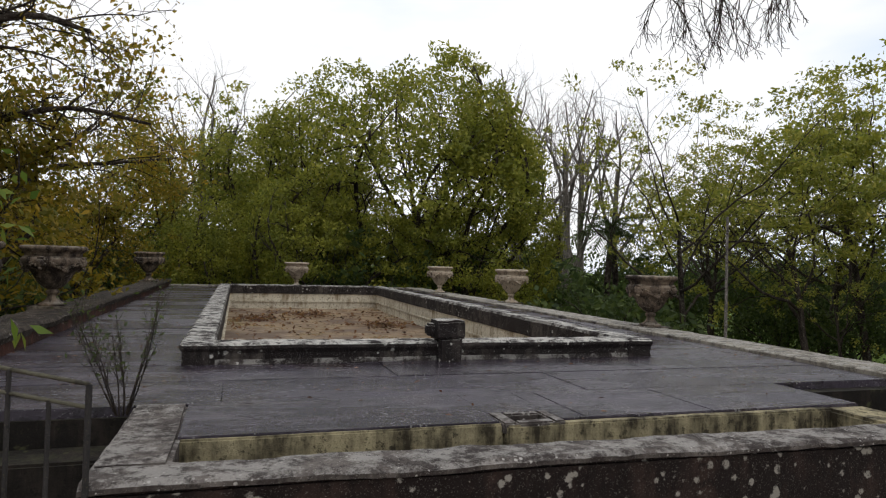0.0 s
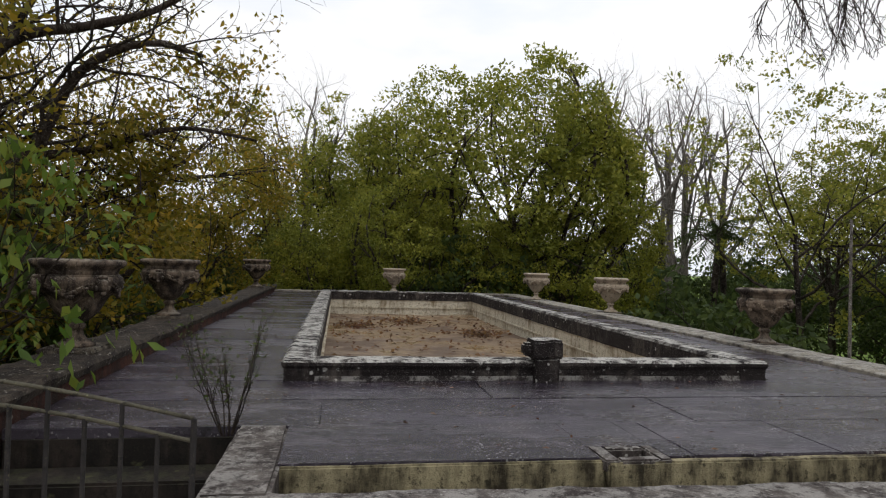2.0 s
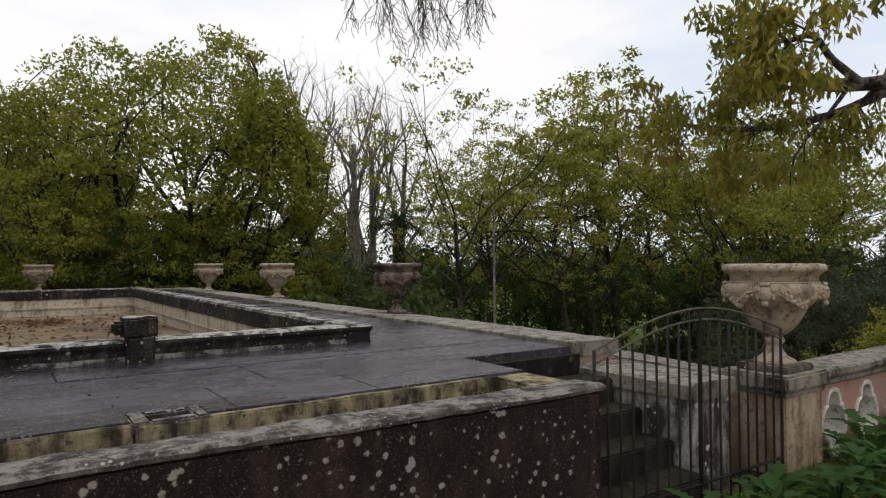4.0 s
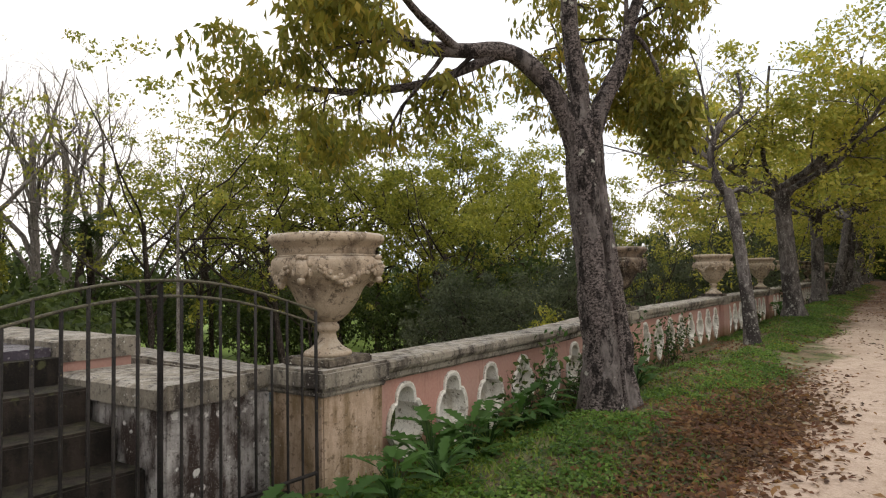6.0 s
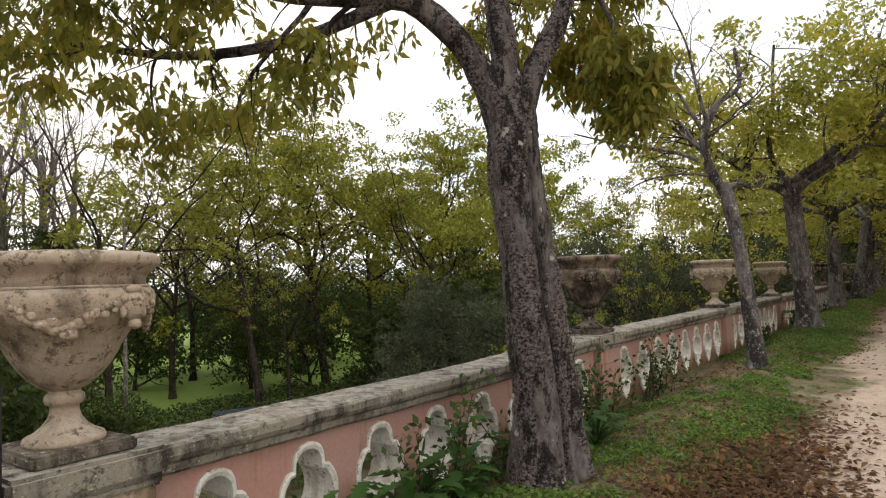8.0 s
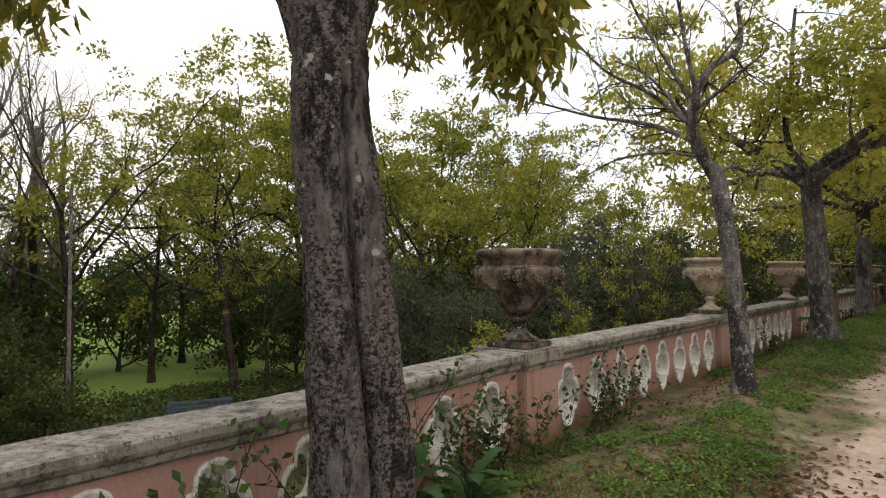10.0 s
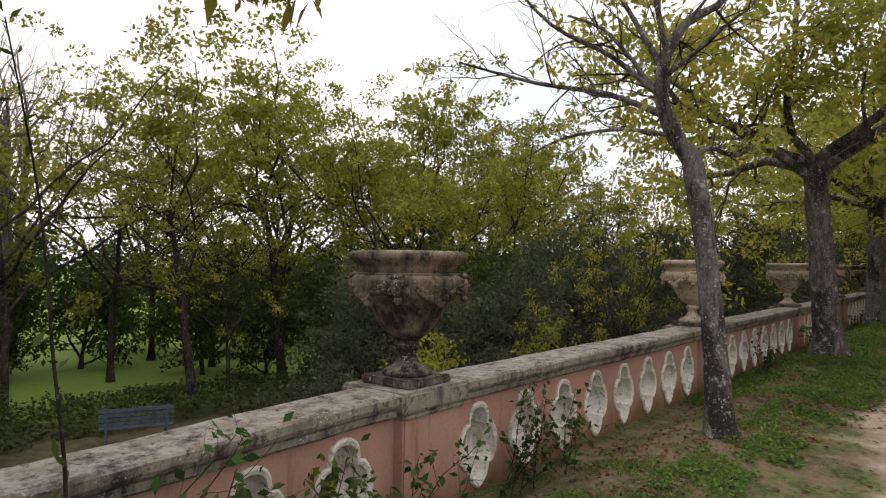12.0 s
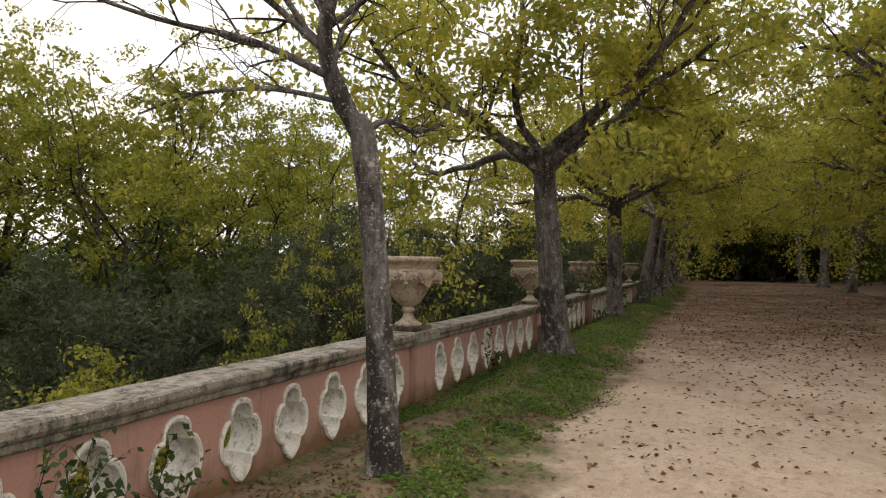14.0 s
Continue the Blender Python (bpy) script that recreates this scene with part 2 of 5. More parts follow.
def slab_mat():
    m = Mat("wet_dark_stone_slabs").world_coord()
    inf = m.n.new("ShaderNodeObjectInfo")
    big = m.noise(1.4, 6, 0.62, (0.45, 1.5, 1.0))
    fine = m.noise(30, 6, 0.7)
    c = m.mix(m.ramp(big, (0.3, 0.0), (0.7, 1.0)), srgb(42, 36, 44), srgb(70, 62, 74))
    c = m.mix(m.ramp(inf.outputs["Random"], (0.0, 0.0), (1.0, 0.35)), c, srgb(40, 35, 35))
    c = m.mix(m.ramp(m.noise(1.6, 5, 0.65), (0.56, 0.0), (0.68, 0.8)), c, srgb(52, 36, 29))
    sp = m.math("SUBTRACT", m.math("ADD", m.spots(34), m.math("MULTIPLY", m.noise(70, 3, 0.6), 0.5)), m.math("MULTIPLY", m.noise(1.6, 6, 0.7), 0.84))
    c = m.mix(m.ramp(sp, (0.0, 0.8), (0.05, 0.0)), c, srgb(140, 138, 136))
    r = m.ramp(m.noise(1.3, 5, 0.6, (0.5, 1.6, 1.0)), (0.42, 0.1), (0.64, 0.45))
    chip = m.noise(9, 8, 0.8, (0.7, 1.3, 1.0))
    c = m.mix(m.ramp(m.noise(3.2, 7, 0.75, (0.6, 1.4, 1.0)), (0.5, 0.0), (0.62, 0.6)), c, srgb(98, 90, 96))
    c = m.mix(m.ramp(chip, (0.52, 0.0), (0.59, 0.8)), c, srgb(26, 22, 24))
    c = m.mix(m.ramp(m.noise(48, 5, 0.8), (0.6, 0.0), (0.67, 0.6)), c, srgb(128, 124, 126))
    return m.set(c, r, m.math("ADD", m.math("ADD", fine, chip), m.math("MULTIPLY", big, 2.0)), 0.5, 0.015)


M["slab"] = slab_mat()


def mud_mat():
    m = Mat("basin_mud").world_coord()
    big = m.noise(1.0, 5, 0.6)
    fine = m.noise(22, 5, 0.7)
    c = m.mix(m.ramp(big, (0.4, 0.0), (0.62, 1.0)), srgb(150, 126, 96), srgb(98, 78, 60))
    c = m.mix(m.ramp(fine, (0.55, 0.0), (0.75, 0.8)), c, srgb(70, 46, 34))
    r = m.ramp(big, (0.35, 0.12), (0.6, 0.7))
    return m.set(c, r, fine, 0.3, 0.01)


M["mud"] = mud_mat()


def ground_mat():
    """Sandy walk with leaf litter and shade painted brown far along it, turf along the wall, dark soil under the park
    trees.
    """
    m = Mat("park_ground").world_coord()
    y, x, z = m.axis(1), m.axis(0), m.axis(2)
    n1 = m.noise(0.55, 5, 0.6)
    n2 = m.noise(3.5, 5, 0.65)
    fine = m.noise(55, 5, 0.7)
    sand = m.mix(m.ramp(m.noise(0.8, 5, 0.6), (0.3, 0.0), (0.7, 1.0)), srgb(192, 171, 154), srgb(211, 191, 174))
    sand = m.mix(m.ramp(fine, (0.35, 0.45), (0.7, 0.0)), sand, srgb(122, 102, 80))
    sand = m.mix(m.ramp(m.noise(11, 7, 0.75), (0.53, 0.0), (0.6, 0.55)), sand, srgb(136, 116, 96))
    turf = m.mix(m.ramp(n2, (0.35, 0.0), (0.65, 1.0)), srgb(62, 72, 34), srgb(92, 104, 48))
    turf = m.mix(m.ramp(m.noise(1.3, 5, 0.65), (0.44, 0.0), (0.6, 1.0)), turf, srgb(92, 74, 56))
    turf = m.mix(m.ramp(m.noise(15, 7, 0.78), (0.5, 0.0), (0.57, 0.85)), turf, srgb(44, 35, 27))
    turf = m.mix(m.ramp(m.noise(24, 6, 0.75), (0.57, 0.0), (0.62, 0.8)), turf, srgb(132, 112, 86))
    edge = m.math("ADD", y, m.math("ADD", m.math("MULTIPLY", n1, 2.2), m.math("MULTIPLY", n2, 0.7)))
    c = m.mix(m.ramp(m.math("MULTIPLY", edge, 0.2), (0.42, 0.0), (0.49, 1.0)), sand, turf)
    wear = m.math("ADD", m.math("MULTIPLY", m.noise(2.6, 6, 0.7), 0.7), m.math("MULTIPLY", m.noise(0.35, 3, 0.5), 0.5))
    c = m.mix(m.ramp(wear, (0.58, 0.0), (0.7, 0.45)), c, srgb(150, 128, 106))
    right = m.math("ADD", m.math("SUBTRACT", m.math("MULTIPLY", n1, 3.0), y), m.math("MULTIPLY", x, 0.09))
    c = m.mix(m.ramp(m.math("MULTIPLY", right, 0.05), (0.68, 0.0), (0.74, 1.0)), c, m.mix(0.3, turf, srgb(84, 66, 48)))
    # brown over the far walk: leaf litter, with the alley's shade painted in
    litter_shade = m.math("MULTIPLY", m.ramp(m.math("MULTIPLY", m.math("ADD", x, m.math("MULTIPLY", n1, 8.0)), 0.02), (0.46, 0.0), (0.62, 1.0)), m.ramp(m.noise(1.8, 6, 0.7), (0.24, 0.0), (0.5, 0.94)))
    c = m.mix(litter_shade, c, srgb(106, 82, 68))
    field = m.math("MULTIPLY", m.math("ADD", y, m.math("MULTIPLY", n1, 5.0)), 0.02)
    low = m.mix(m.ramp(field, (0.43, 0.0), (0.45, 1.0)), m.mix(m.ramp(n2, (0.4, 0.0), (0.6, 1.0)), srgb(66, 58, 40), srgb(84, 82, 48)), m.mix(n2, srgb(104, 132, 54), srgb(136, 160, 70)))
    c = m.mix(m.ramp(m.math("ADD", z, 2.0), (0.2, 1.0), (0.8, 0.0)), c, low)
    return m.set(c, 0.95, m.math("ADD", fine, n2), 0.5, 0.02)


M["ground"] = ground_mat()
M["iron"] = stone_mat("rusty_dark_iron", srgb(52, 48, 46), srgb(30, 27, 26), srgb(98, 92, 70), 0.3, 0.6, 30, 0.6)
M["bench"] = stone_mat("blue_grey_bench_paint", srgb(92, 106, 118), srgb(58, 68, 76), srgb(130, 140, 146), 0.2, 0.4, 30, 0.6)
M["iron_moss"] = stone_mat("mossy_iron_rail", srgb(96, 92, 78), srgb(48, 44, 38), srgb(140, 138, 100), 0.5, 0.4, 30, 0.7)
M["bark"] = bark_mat("grey_smooth_bark", srgb(122, 116, 113), srgb(72, 66, 63), srgb(184, 182, 174))
M["bark_near"] = furrow_mat("dark_furrowed_lichen_bark")
M["bark_dark"] = bark_mat("dark_bark", srgb(80, 70, 62), srgb(40, 34, 30), srgb(120, 116, 106), 0.3)
M["twig"] = bark_mat("thin_twig_bark", srgb(72, 62, 54), srgb(42, 36, 31), srgb(100, 94, 84), 0.2)
M["bark_pale"] = bark_mat("pale_bare_bark", srgb(140, 132, 124), srgb(84, 77, 71), srgb(180, 176, 170), 0.2)
M["leaf_green"] = leaf_mat("green_leaves", srgb(104, 110, 44), srgb(134, 136, 54), srgb(160, 156, 66), srgb(114, 122, 52))
M["leaf_deep"] = leaf_mat("deep_green_leaves", srgb(54, 68, 38), srgb(72, 86, 44), srgb(92, 104, 54))
M["leaf_yellow"] = leaf_mat("yellowing_leaves", srgb(158, 158, 70), srgb(182, 176, 82), srgb(138, 146, 68), srgb(192, 178, 88), srgb(120, 132, 62))
M["leaf_lime"] = leaf_mat("dull_lime_leaves", srgb(128, 134, 54), srgb(156, 152, 66), srgb(108, 120, 52), srgb(174, 160, 76))
M["leaf_olive"] = leaf_mat("grey_olive_leaves", srgb(74, 82, 62), srgb(94, 100, 76), srgb(60, 68, 52))
M["leaf_near"] = leaf_mat("olive_hanging_leaves", srgb(124, 126, 54), srgb(150, 142, 60), srgb(102, 110, 50), srgb(172, 150, 66))
M["leaf_shrub"] = leaf_mat("mid_green_shrub_leaves", srgb(84, 108, 44), srgb(108, 128, 52), srgb(128, 136, 58))
M["leaf_amber"] = leaf_mat("amber_olive_leaves", srgb(146, 128, 40), srgb(112, 108, 38), srgb(166, 136, 44), srgb(92, 94, 38))
M["leaf_fallen"] = leaf_mat("fallen_brown_leaves", srgb(92, 64, 50), srgb(118, 86, 66), srgb(70, 50, 42), srgb(146, 112, 76), srgb(98, 60, 48))
M["grass"] = leaf_mat("grass_blades", srgb(88, 116, 48), srgb(112, 136, 58), srgb(138, 148, 74), srgb(76, 100, 44))
M["clover"] = leaf_mat("low_clover_leaves", srgb(84, 116, 50), srgb(106, 136, 60), srgb(66, 94, 42), srgb(126, 150, 76))
M["ivy"] = leaf_mat("fresh_broad_leaves", srgb(52, 82, 42), srgb(68, 102, 48), srgb(42, 66, 38), srgb(88, 118, 54))


# ---- mesh helpers ----
def mesh_from(name, verts, faces, material, smooth=False):
    me = bpy.data.meshes.new(name)
    me.from_pydata([tuple(v) for v in verts], [], faces)
    me.materials.append(material)
    if smooth:
        me.polygons.foreach_set("use_smooth", [True] * len(me.polygons))
    me.update()
    return me


def part(name, bm, material, parent=None, label="", smooth=False):
    """Links a bmesh or a ready mesh as one object, under a thing when one is given."""
    if isinstance(bm, bmesh.types.BMesh):
        me = bpy.data.meshes.new(name)
        bmesh.ops.recalc_face_normals(bm, faces=bm.faces)
        bm.to_mesh(me)
        bm.free()
        me.materials.append(material)
        if smooth:
            me.polygons.foreach_set("use_smooth", [True] * len(me.polygons))
    else:
        me = bm
    ob = new(name, me)
    if parent is not None:
        ob.parent = parent
    if label:
        ob["label"] = label
    return ob


def thing(name, label, category, at=None, group="", kind=""):
    ob = new(name)
    if at is not None:
        ob.matrix_world = at
    return tagged(ob, label, category, group, kind)


def add_box(bm, x0, x1, y0, y1, z0, z1, bevel=0.0, wobble=0.0, cuts=0, rng=None):
    """A block with bevelled, slightly worn edges."""
    bm.verts.index_update()
    first = len(bm.verts)
    r = bmesh.ops.create_cube(bm, size=1.0)
    vs = r["verts"]
    for v in vs:
        v.co = Vector(((x0 + x1) / 2 + v.co.x * (x1 - x0), (y0 + y1) / 2 + v.co.y * (y1 - y0), (z0 + z1) / 2 + v.co.z * (z1 - z0)))
    if cuts:
        axis = max(range(3), key=lambda k: (x1 - x0, y1 - y0, z1 - z0)[k])
        es = [e for e in {e for v in vs for e in v.link_edges} if abs((e.verts[0].co - e.verts[1].co)[axis]) > 1e-5]
        bmesh.ops.subdivide_edges(bm, edges=es, cuts=cuts)
        vs = list(bm.verts)[first:]
    if bevel:
        es = [e for e in {e for v in vs for e in v.link_edges} if len(e.link_faces) == 2 and e.calc_face_angle(0) > 0.5]
        bmesh.ops.bevel(bm, geom=es, offset=bevel, segments=2, affect="EDGES")
    if wobble:
        for v in list(bm.verts)[first:]:
            v.co += wobble * noise.noise_vector(v.co * 2.3) + wobble * 0.5 * noise.noise_vector(v.co * 9.1)


def block(name, x0, x1, y0, y1, z0, z1, material, parent=None, bevel=0.012, wobble=0.0, cuts=0, label=""):
    bm = bmesh.new()
    add_box(bm, x0, x1, y0, y1, z0, z1, bevel, wobble, cuts)
    return part(name, bm, material, parent, label)


def lathe(profile, sides=32, cx=0.0, cy=0.0):
    """Turned form from (radius, height) pairs."""
    bm = bmesh.new()
    rings = []
    for r, z in profile:
        rings.append([bm.verts.new((cx + r * math.cos(2 * math.pi * k / sides), cy + r * math.sin(2 * math.pi * k / sides), z)) for k in range(sides)])
    for a, b in zip(rings, rings[1:]):
        for k in range(sides):
            bm.faces.new((a[k], a[(k + 1) % sides], b[(k + 1) % sides], b[k]))
    bm.faces.new(rings[0][::-1])
    bm.faces.new(rings[-1])
    return bm


def extrude_profile(profile, a, b, up=Vector((0, 0, 1)), steps=1, wobble=0.0):
    """A moulding: (out, height) pairs swept from a to b; out points to the right of the run."""
    bm = bmesh.new()
    a, b = Vector(a), Vector(b)
    d = (b - a).normalized()
    side = d.cross(up)
    rows = []
    for k in range(steps + 1):
        base = a.lerp(b, k / steps)
        row = []
        for o, h in profile:
            co = base + side * o + up * h
            if wobble:
                co = co + wobble * noise.noise_vector(co * 3.1) + wobble * 0.6 * noise.noise_vector(co * 11.0)
            row.append(bm.verts.new(co))
        rows.append(row)
    n = len(profile)
    for p, q in zip(rows, rows[1:]):
        for k in range(n):
            bm.faces.new((p[k], p[(k + 1) % n], q[(k + 1) % n], q[k]))
    bm.faces.new(rows[0])
    bm.faces.new(rows[-1][::-1])
    return bm


def tube_data(pts, radii, sides, verts, faces):
    """Appends a tapered tube through pts."""
    base = len(verts)
    n = len(pts)
    pts = [Vector(p) for p in pts]
    ref = Vector((0.31, 0.95, 0.05))
    for k, p in enumerate(pts):
        d = (pts[min(k + 1, n - 1)] - pts[max(k - 1, 0)]).normalized()
        u = d.cross(ref)
        if u.length < 0.1:
            u = d.cross(Vector((1, 0, 0)))
        u.normalize()
        v = d.cross(u)
        r = radii[k]
        for s in range(sides):
            a = 2 * math.pi * s / sides
            verts.append(p + r * (math.cos(a) * u + math.sin(a) * v))
    for k in range(n - 1):
        for s in range(sides):
            t = (s + 1) % sides
            faces.append((base + k * sides + s, base + k * sides + t, base + (k + 1) * sides + t, base + (k + 1) * sides + s))
    faces.append(tuple(base + (n - 1) * sides + s for s in range(sides)))


def tube_mesh(name, runs, sides, material):
    verts, faces = [], []
    for pts, radii in runs:
        tube_data(pts, radii, sides, verts, faces)
    return mesh_from(name, verts, faces, material, True)


# ---- ground ----
LOW = -2.6


def smooth(a, b, v):
    f = min(1.0, max(0.0, (v - a) / (b - a)))
    return f * f * (3 - 2 * f)


def ground_height(x, y):
    """Upper walk: a low turf bank along the wall, rising gently along the alley and towards the tank."""
    z = 0.02 * noise.noise(Vector((x * 0.7, y * 0.7, 0))) + 0.008 * noise.noise(Vector((x * 3.1, y * 3.1, 4)))
    z += 0.2 * smooth(2.5, -1.0, x) if x < 2.5 else 0.0
    foot = smooth(2.15, 2.85, y)
    z += (0.08 * smooth(9.0, 16.0, x) + 0.12 * smooth(17.0, 24.0, x)) * (1 - 0.85 * foot)
    z += 0.13 * smooth(0.9, 1.9, y) * smooth(5.0, 8.5, x) * (1 - foot)
    return z


def build_ground():
    xs = [-420, -150, -60, -25, -12, -6] + [-4 + 0.4 * k for k in range(100)] + [37 + 1.5 * k for k in range(16)] + [62, 70, 80, 100, 140, 200, 420]
    ys = [-420, -150, -60, -30, -18, -12, -9, -7, -5, -4, -3] + [-2 + 0.25 * k for k in range(21)] + [3.12, 3.22, 3.24, 4, 6, 9, 13, 18, 24, 32, 45, 70, 120, 200, 420]
    verts, faces = [], []
    for y in ys:
        for x in xs:
            z = ground_height(x, y) if y <= 3.23 else LOW + 0.12 * noise.noise(Vector((x * 0.2, y * 0.2, 5)))
            verts.append((x, y, z))
    nx = len(xs)
    for j in range(len(ys) - 1):
        for i in range(nx - 1):
            faces.append((j * nx + i, j * nx + i + 1, (j + 1) * nx + i + 1, (j + 1) * nx + i))
    ob = new("ground", mesh_from("ground", verts, faces, M["ground"], True))
    tagged(ob, "sandy park walk with turf edge and lower lawn", "ground", kind="structure")


build_ground()


# ---- urns ----
def urn_parts():
    """Meshes of one carved garden urn, 0.89 m tall, standing at z 0."""
    stem = lathe([(0.178, 0.0), (0.182, 0.018), (0.172, 0.035), (0.135, 0.052), (0.1, 0.08), (0.074, 0.115), (0.064, 0.15), (0.064, 0.172), (0.082, 0.18), (0.09, 0.2), (0.086, 0.222), (0.07, 0.234), (0.076, 0.25)], 28)
    bowl = lathe([(0.076, 0.246), (0.11, 0.262), (0.16, 0.305), (0.202, 0.355), (0.235, 0.41), (0.262, 0.465), (0.29, 0.508), (0.338, 0.548), (0.382, 0.59), (0.406, 0.635), (0.412, 0.675), (0.402, 0.705), (0.378, 0.722), (0.368, 0.728)], 44)
    rim = lathe([(0.366, 0.724), (0.366, 0.765), (0.378, 0.79), (0.402, 0.803), (0.408, 0.815), (0.428, 0.824), (0.437, 0.845), (0.433, 0.868), (0.415, 0.884), (0.37, 0.89), (0.355, 0.85), (0.3, 0.83)], 44)
    mask = bmesh.new()
    lumps = [(0, 0, 0, 0.06, 0.045, 0.075), (0, 0.025, 0.005, 0.018, 0.03, 0.022), (-0.025, 0.02, 0.028, 0.018, 0.02, 0.012), (0.025, 0.02, 0.028, 0.018, 0.02, 0.012),
             (0, 0.02, -0.04, 0.03, 0.02, 0.014), (-0.055, 0, 0.035, 0.025, 0.025, 0.03), (0.055, 0, 0.035, 0.025, 0.025, 0.03), (-0.062, 0, -0.03, 0.02, 0.02, 0.035),
             (0.062, 0, -0.03, 0.02, 0.02, 0.035), (0, 0.005, 0.075, 0.05, 0.03, 0.022), (0, 0.01, -0.085, 0.035, 0.03, 0.03)]
    for x, y, z, a, b, c in lumps:
        bmesh.ops.create_icosphere(mask, subdivisions=2 if a > 0.04 else 1, radius=1.0, matrix=Matrix.Translation((x, y, z)) @ Matrix.Diagonal((a, b, c, 1)))
    for v in mask.verts:
        v.co += 0.006 * noise.noise_vector(v.co * 40)
    swag = bmesh.new()
    rng = random.Random(4)
    for k in range(23):
        f = k / 22
        a = radians(17 + 56 * f)
        sag = math.sin(math.pi * f)
        for j in range(2):
            r = 0.412 - 0.075 * sag + 0.012 * j
            s = 0.016 + 0.018 * sag * rng.uniform(0.6, 1.2)
            bmesh.ops.create_icosphere(swag, subdivisions=1, radius=s, matrix=Matrix.Translation(
                (r * math.cos(a) + rng.uniform(-.01, .01), r * math.sin(a) + rng.uniform(-.01, .01), 0.635 - 0.075 * sag + rng.uniform(-.018, .018))))
    for k in range(9):
        a = radians(45 + rng.uniform(-8, 8))
        bmesh.ops.create_icosphere(swag, subdivisions=1, radius=rng.uniform(0.022, 0.036), matrix=Matrix.Translation(
            (0.36 * math.cos(a), 0.36 * math.sin(a), 0.555 + rng.uniform(-.04, .05))))
    ridge = lathe([(0.372, 0.716), (0.388, 0.724), (0.372, 0.734)], 44)
    return stem, bowl, rim, mask, swag, ridge


def build_urn(material, label, m):
    t = thing("garden_urn", label, "urn", m, "carved urns along the parapets")
    stem, bowl, rim, mask, swag, ridge = urn_parts()
    part("stem", stem, material, t, smooth=True)
    part("bowl", bowl, material, t, smooth=True)
    part("rim", rim, material, t, smooth=True)
    part("bead_moulding", ridge, material, t, smooth=True)
    first = tagged(part("mask_relief", mask, material, t, smooth=True), kind="stuff")
    garland = tagged(part("garland_relief", swag, material, t, smooth=True), kind="stuff")
    for k in range(4):
        m_mask = pose(0, 0, 0.635, 0, 0, 90 * k - 90) @ pose(0, 0.405, 0)
        m_swag = pose(0, 0, 0, 0, 0, 90 * k)
        if k:
            for src, mm in ((first, m_mask), (garland, m_swag)):
                c = new(src.name.split(".")[0], src.data)
                c.parent = t
                tagged(c, kind="stuff")
                c.matrix_basis = mm
        else:
            first.matrix_basis, garland.matrix_basis = m_mask, m_swag
    return t


PIER_X = [6.35 + 6.1 * k for k in range(9)]
WALL_Y = 3.05
URN_Z = 0.985
urn_light = build_urn(M["urn"], "pale carved stone urn with masks and garlands on a pier", pose(PIER_X[0], 3.22, URN_Z - 0.065, 0, 0, 20))
urn_dark = build_urn(M["urn_dark"], "blackened carved stone urn with masks and garlands on a pier", pose(PIER_X[1], 3.22, URN_Z, 0, 0, 33))
for k, x in enumerate(PIER_X[2:]):
    copy_thing(urn_light if k != 3 else urn_dark, pose(x, 3.22, URN_Z, 0, 0, 20 + 13 * k))
for o in scene.objects:
    if o.name.startswith("garden_urn"):
        o.scale = (0.98, 0.98, 1.0)
TANK_URNS = [(5.42, 8.35), (5.5, 13.55), (5.2, 17.9), (1.47, 20.7), (-2.42, 6.25), (-2.42, 9.3), (-2.42, 18.4)]
for k, (x, y) in enumerate(TANK_URNS):
    c = copy_thing(urn_light if x > 0 and y > 9 else urn_dark, pose(x, y, 1.1 if x > 0 else 1.275, 0, 0, 25 + 29 * k))
    c.scale = (0.84, 0.84, 0.82)
    tagged(c, "dark weathered stone urn standing on the tank parapet", group="urns round the tank")


# ---- pierced balustrade ----
HOLE = [(0.0, 0.695), (0.05, 0.686), (0.088, 0.66), (0.108, 0.62), (0.112, 0.575), (0.112, 0.548), (0.15, 0.542), (0.162, 0.53), (0.194, 0.485), (0.212, 0.43), (0.214, 0.375),
        (0.198, 0.315), (0.168, 0.275), (0.15, 0.262), (0.11, 0.256), (0.108, 0.225), (0.092, 0.175), (0.05, 0.125), (0.0, 0.1)]
CELL_W, CELL_B, CELL_T = 0.685, -0.05, 0.8


def hole_outline(grow=0.0):
    cz = 0.38
    pts = [(w, z) for w, z in HOLE] + [(-w, z) for w, z in HOLE[-2:0:-1]]
    if grow:
        out = []
        for w, z in pts:
            d = math.hypot(w, z - cz)
            out.append((w + w / d * grow, z + (z - cz) / d * grow))
        pts = out
    return pts, cz


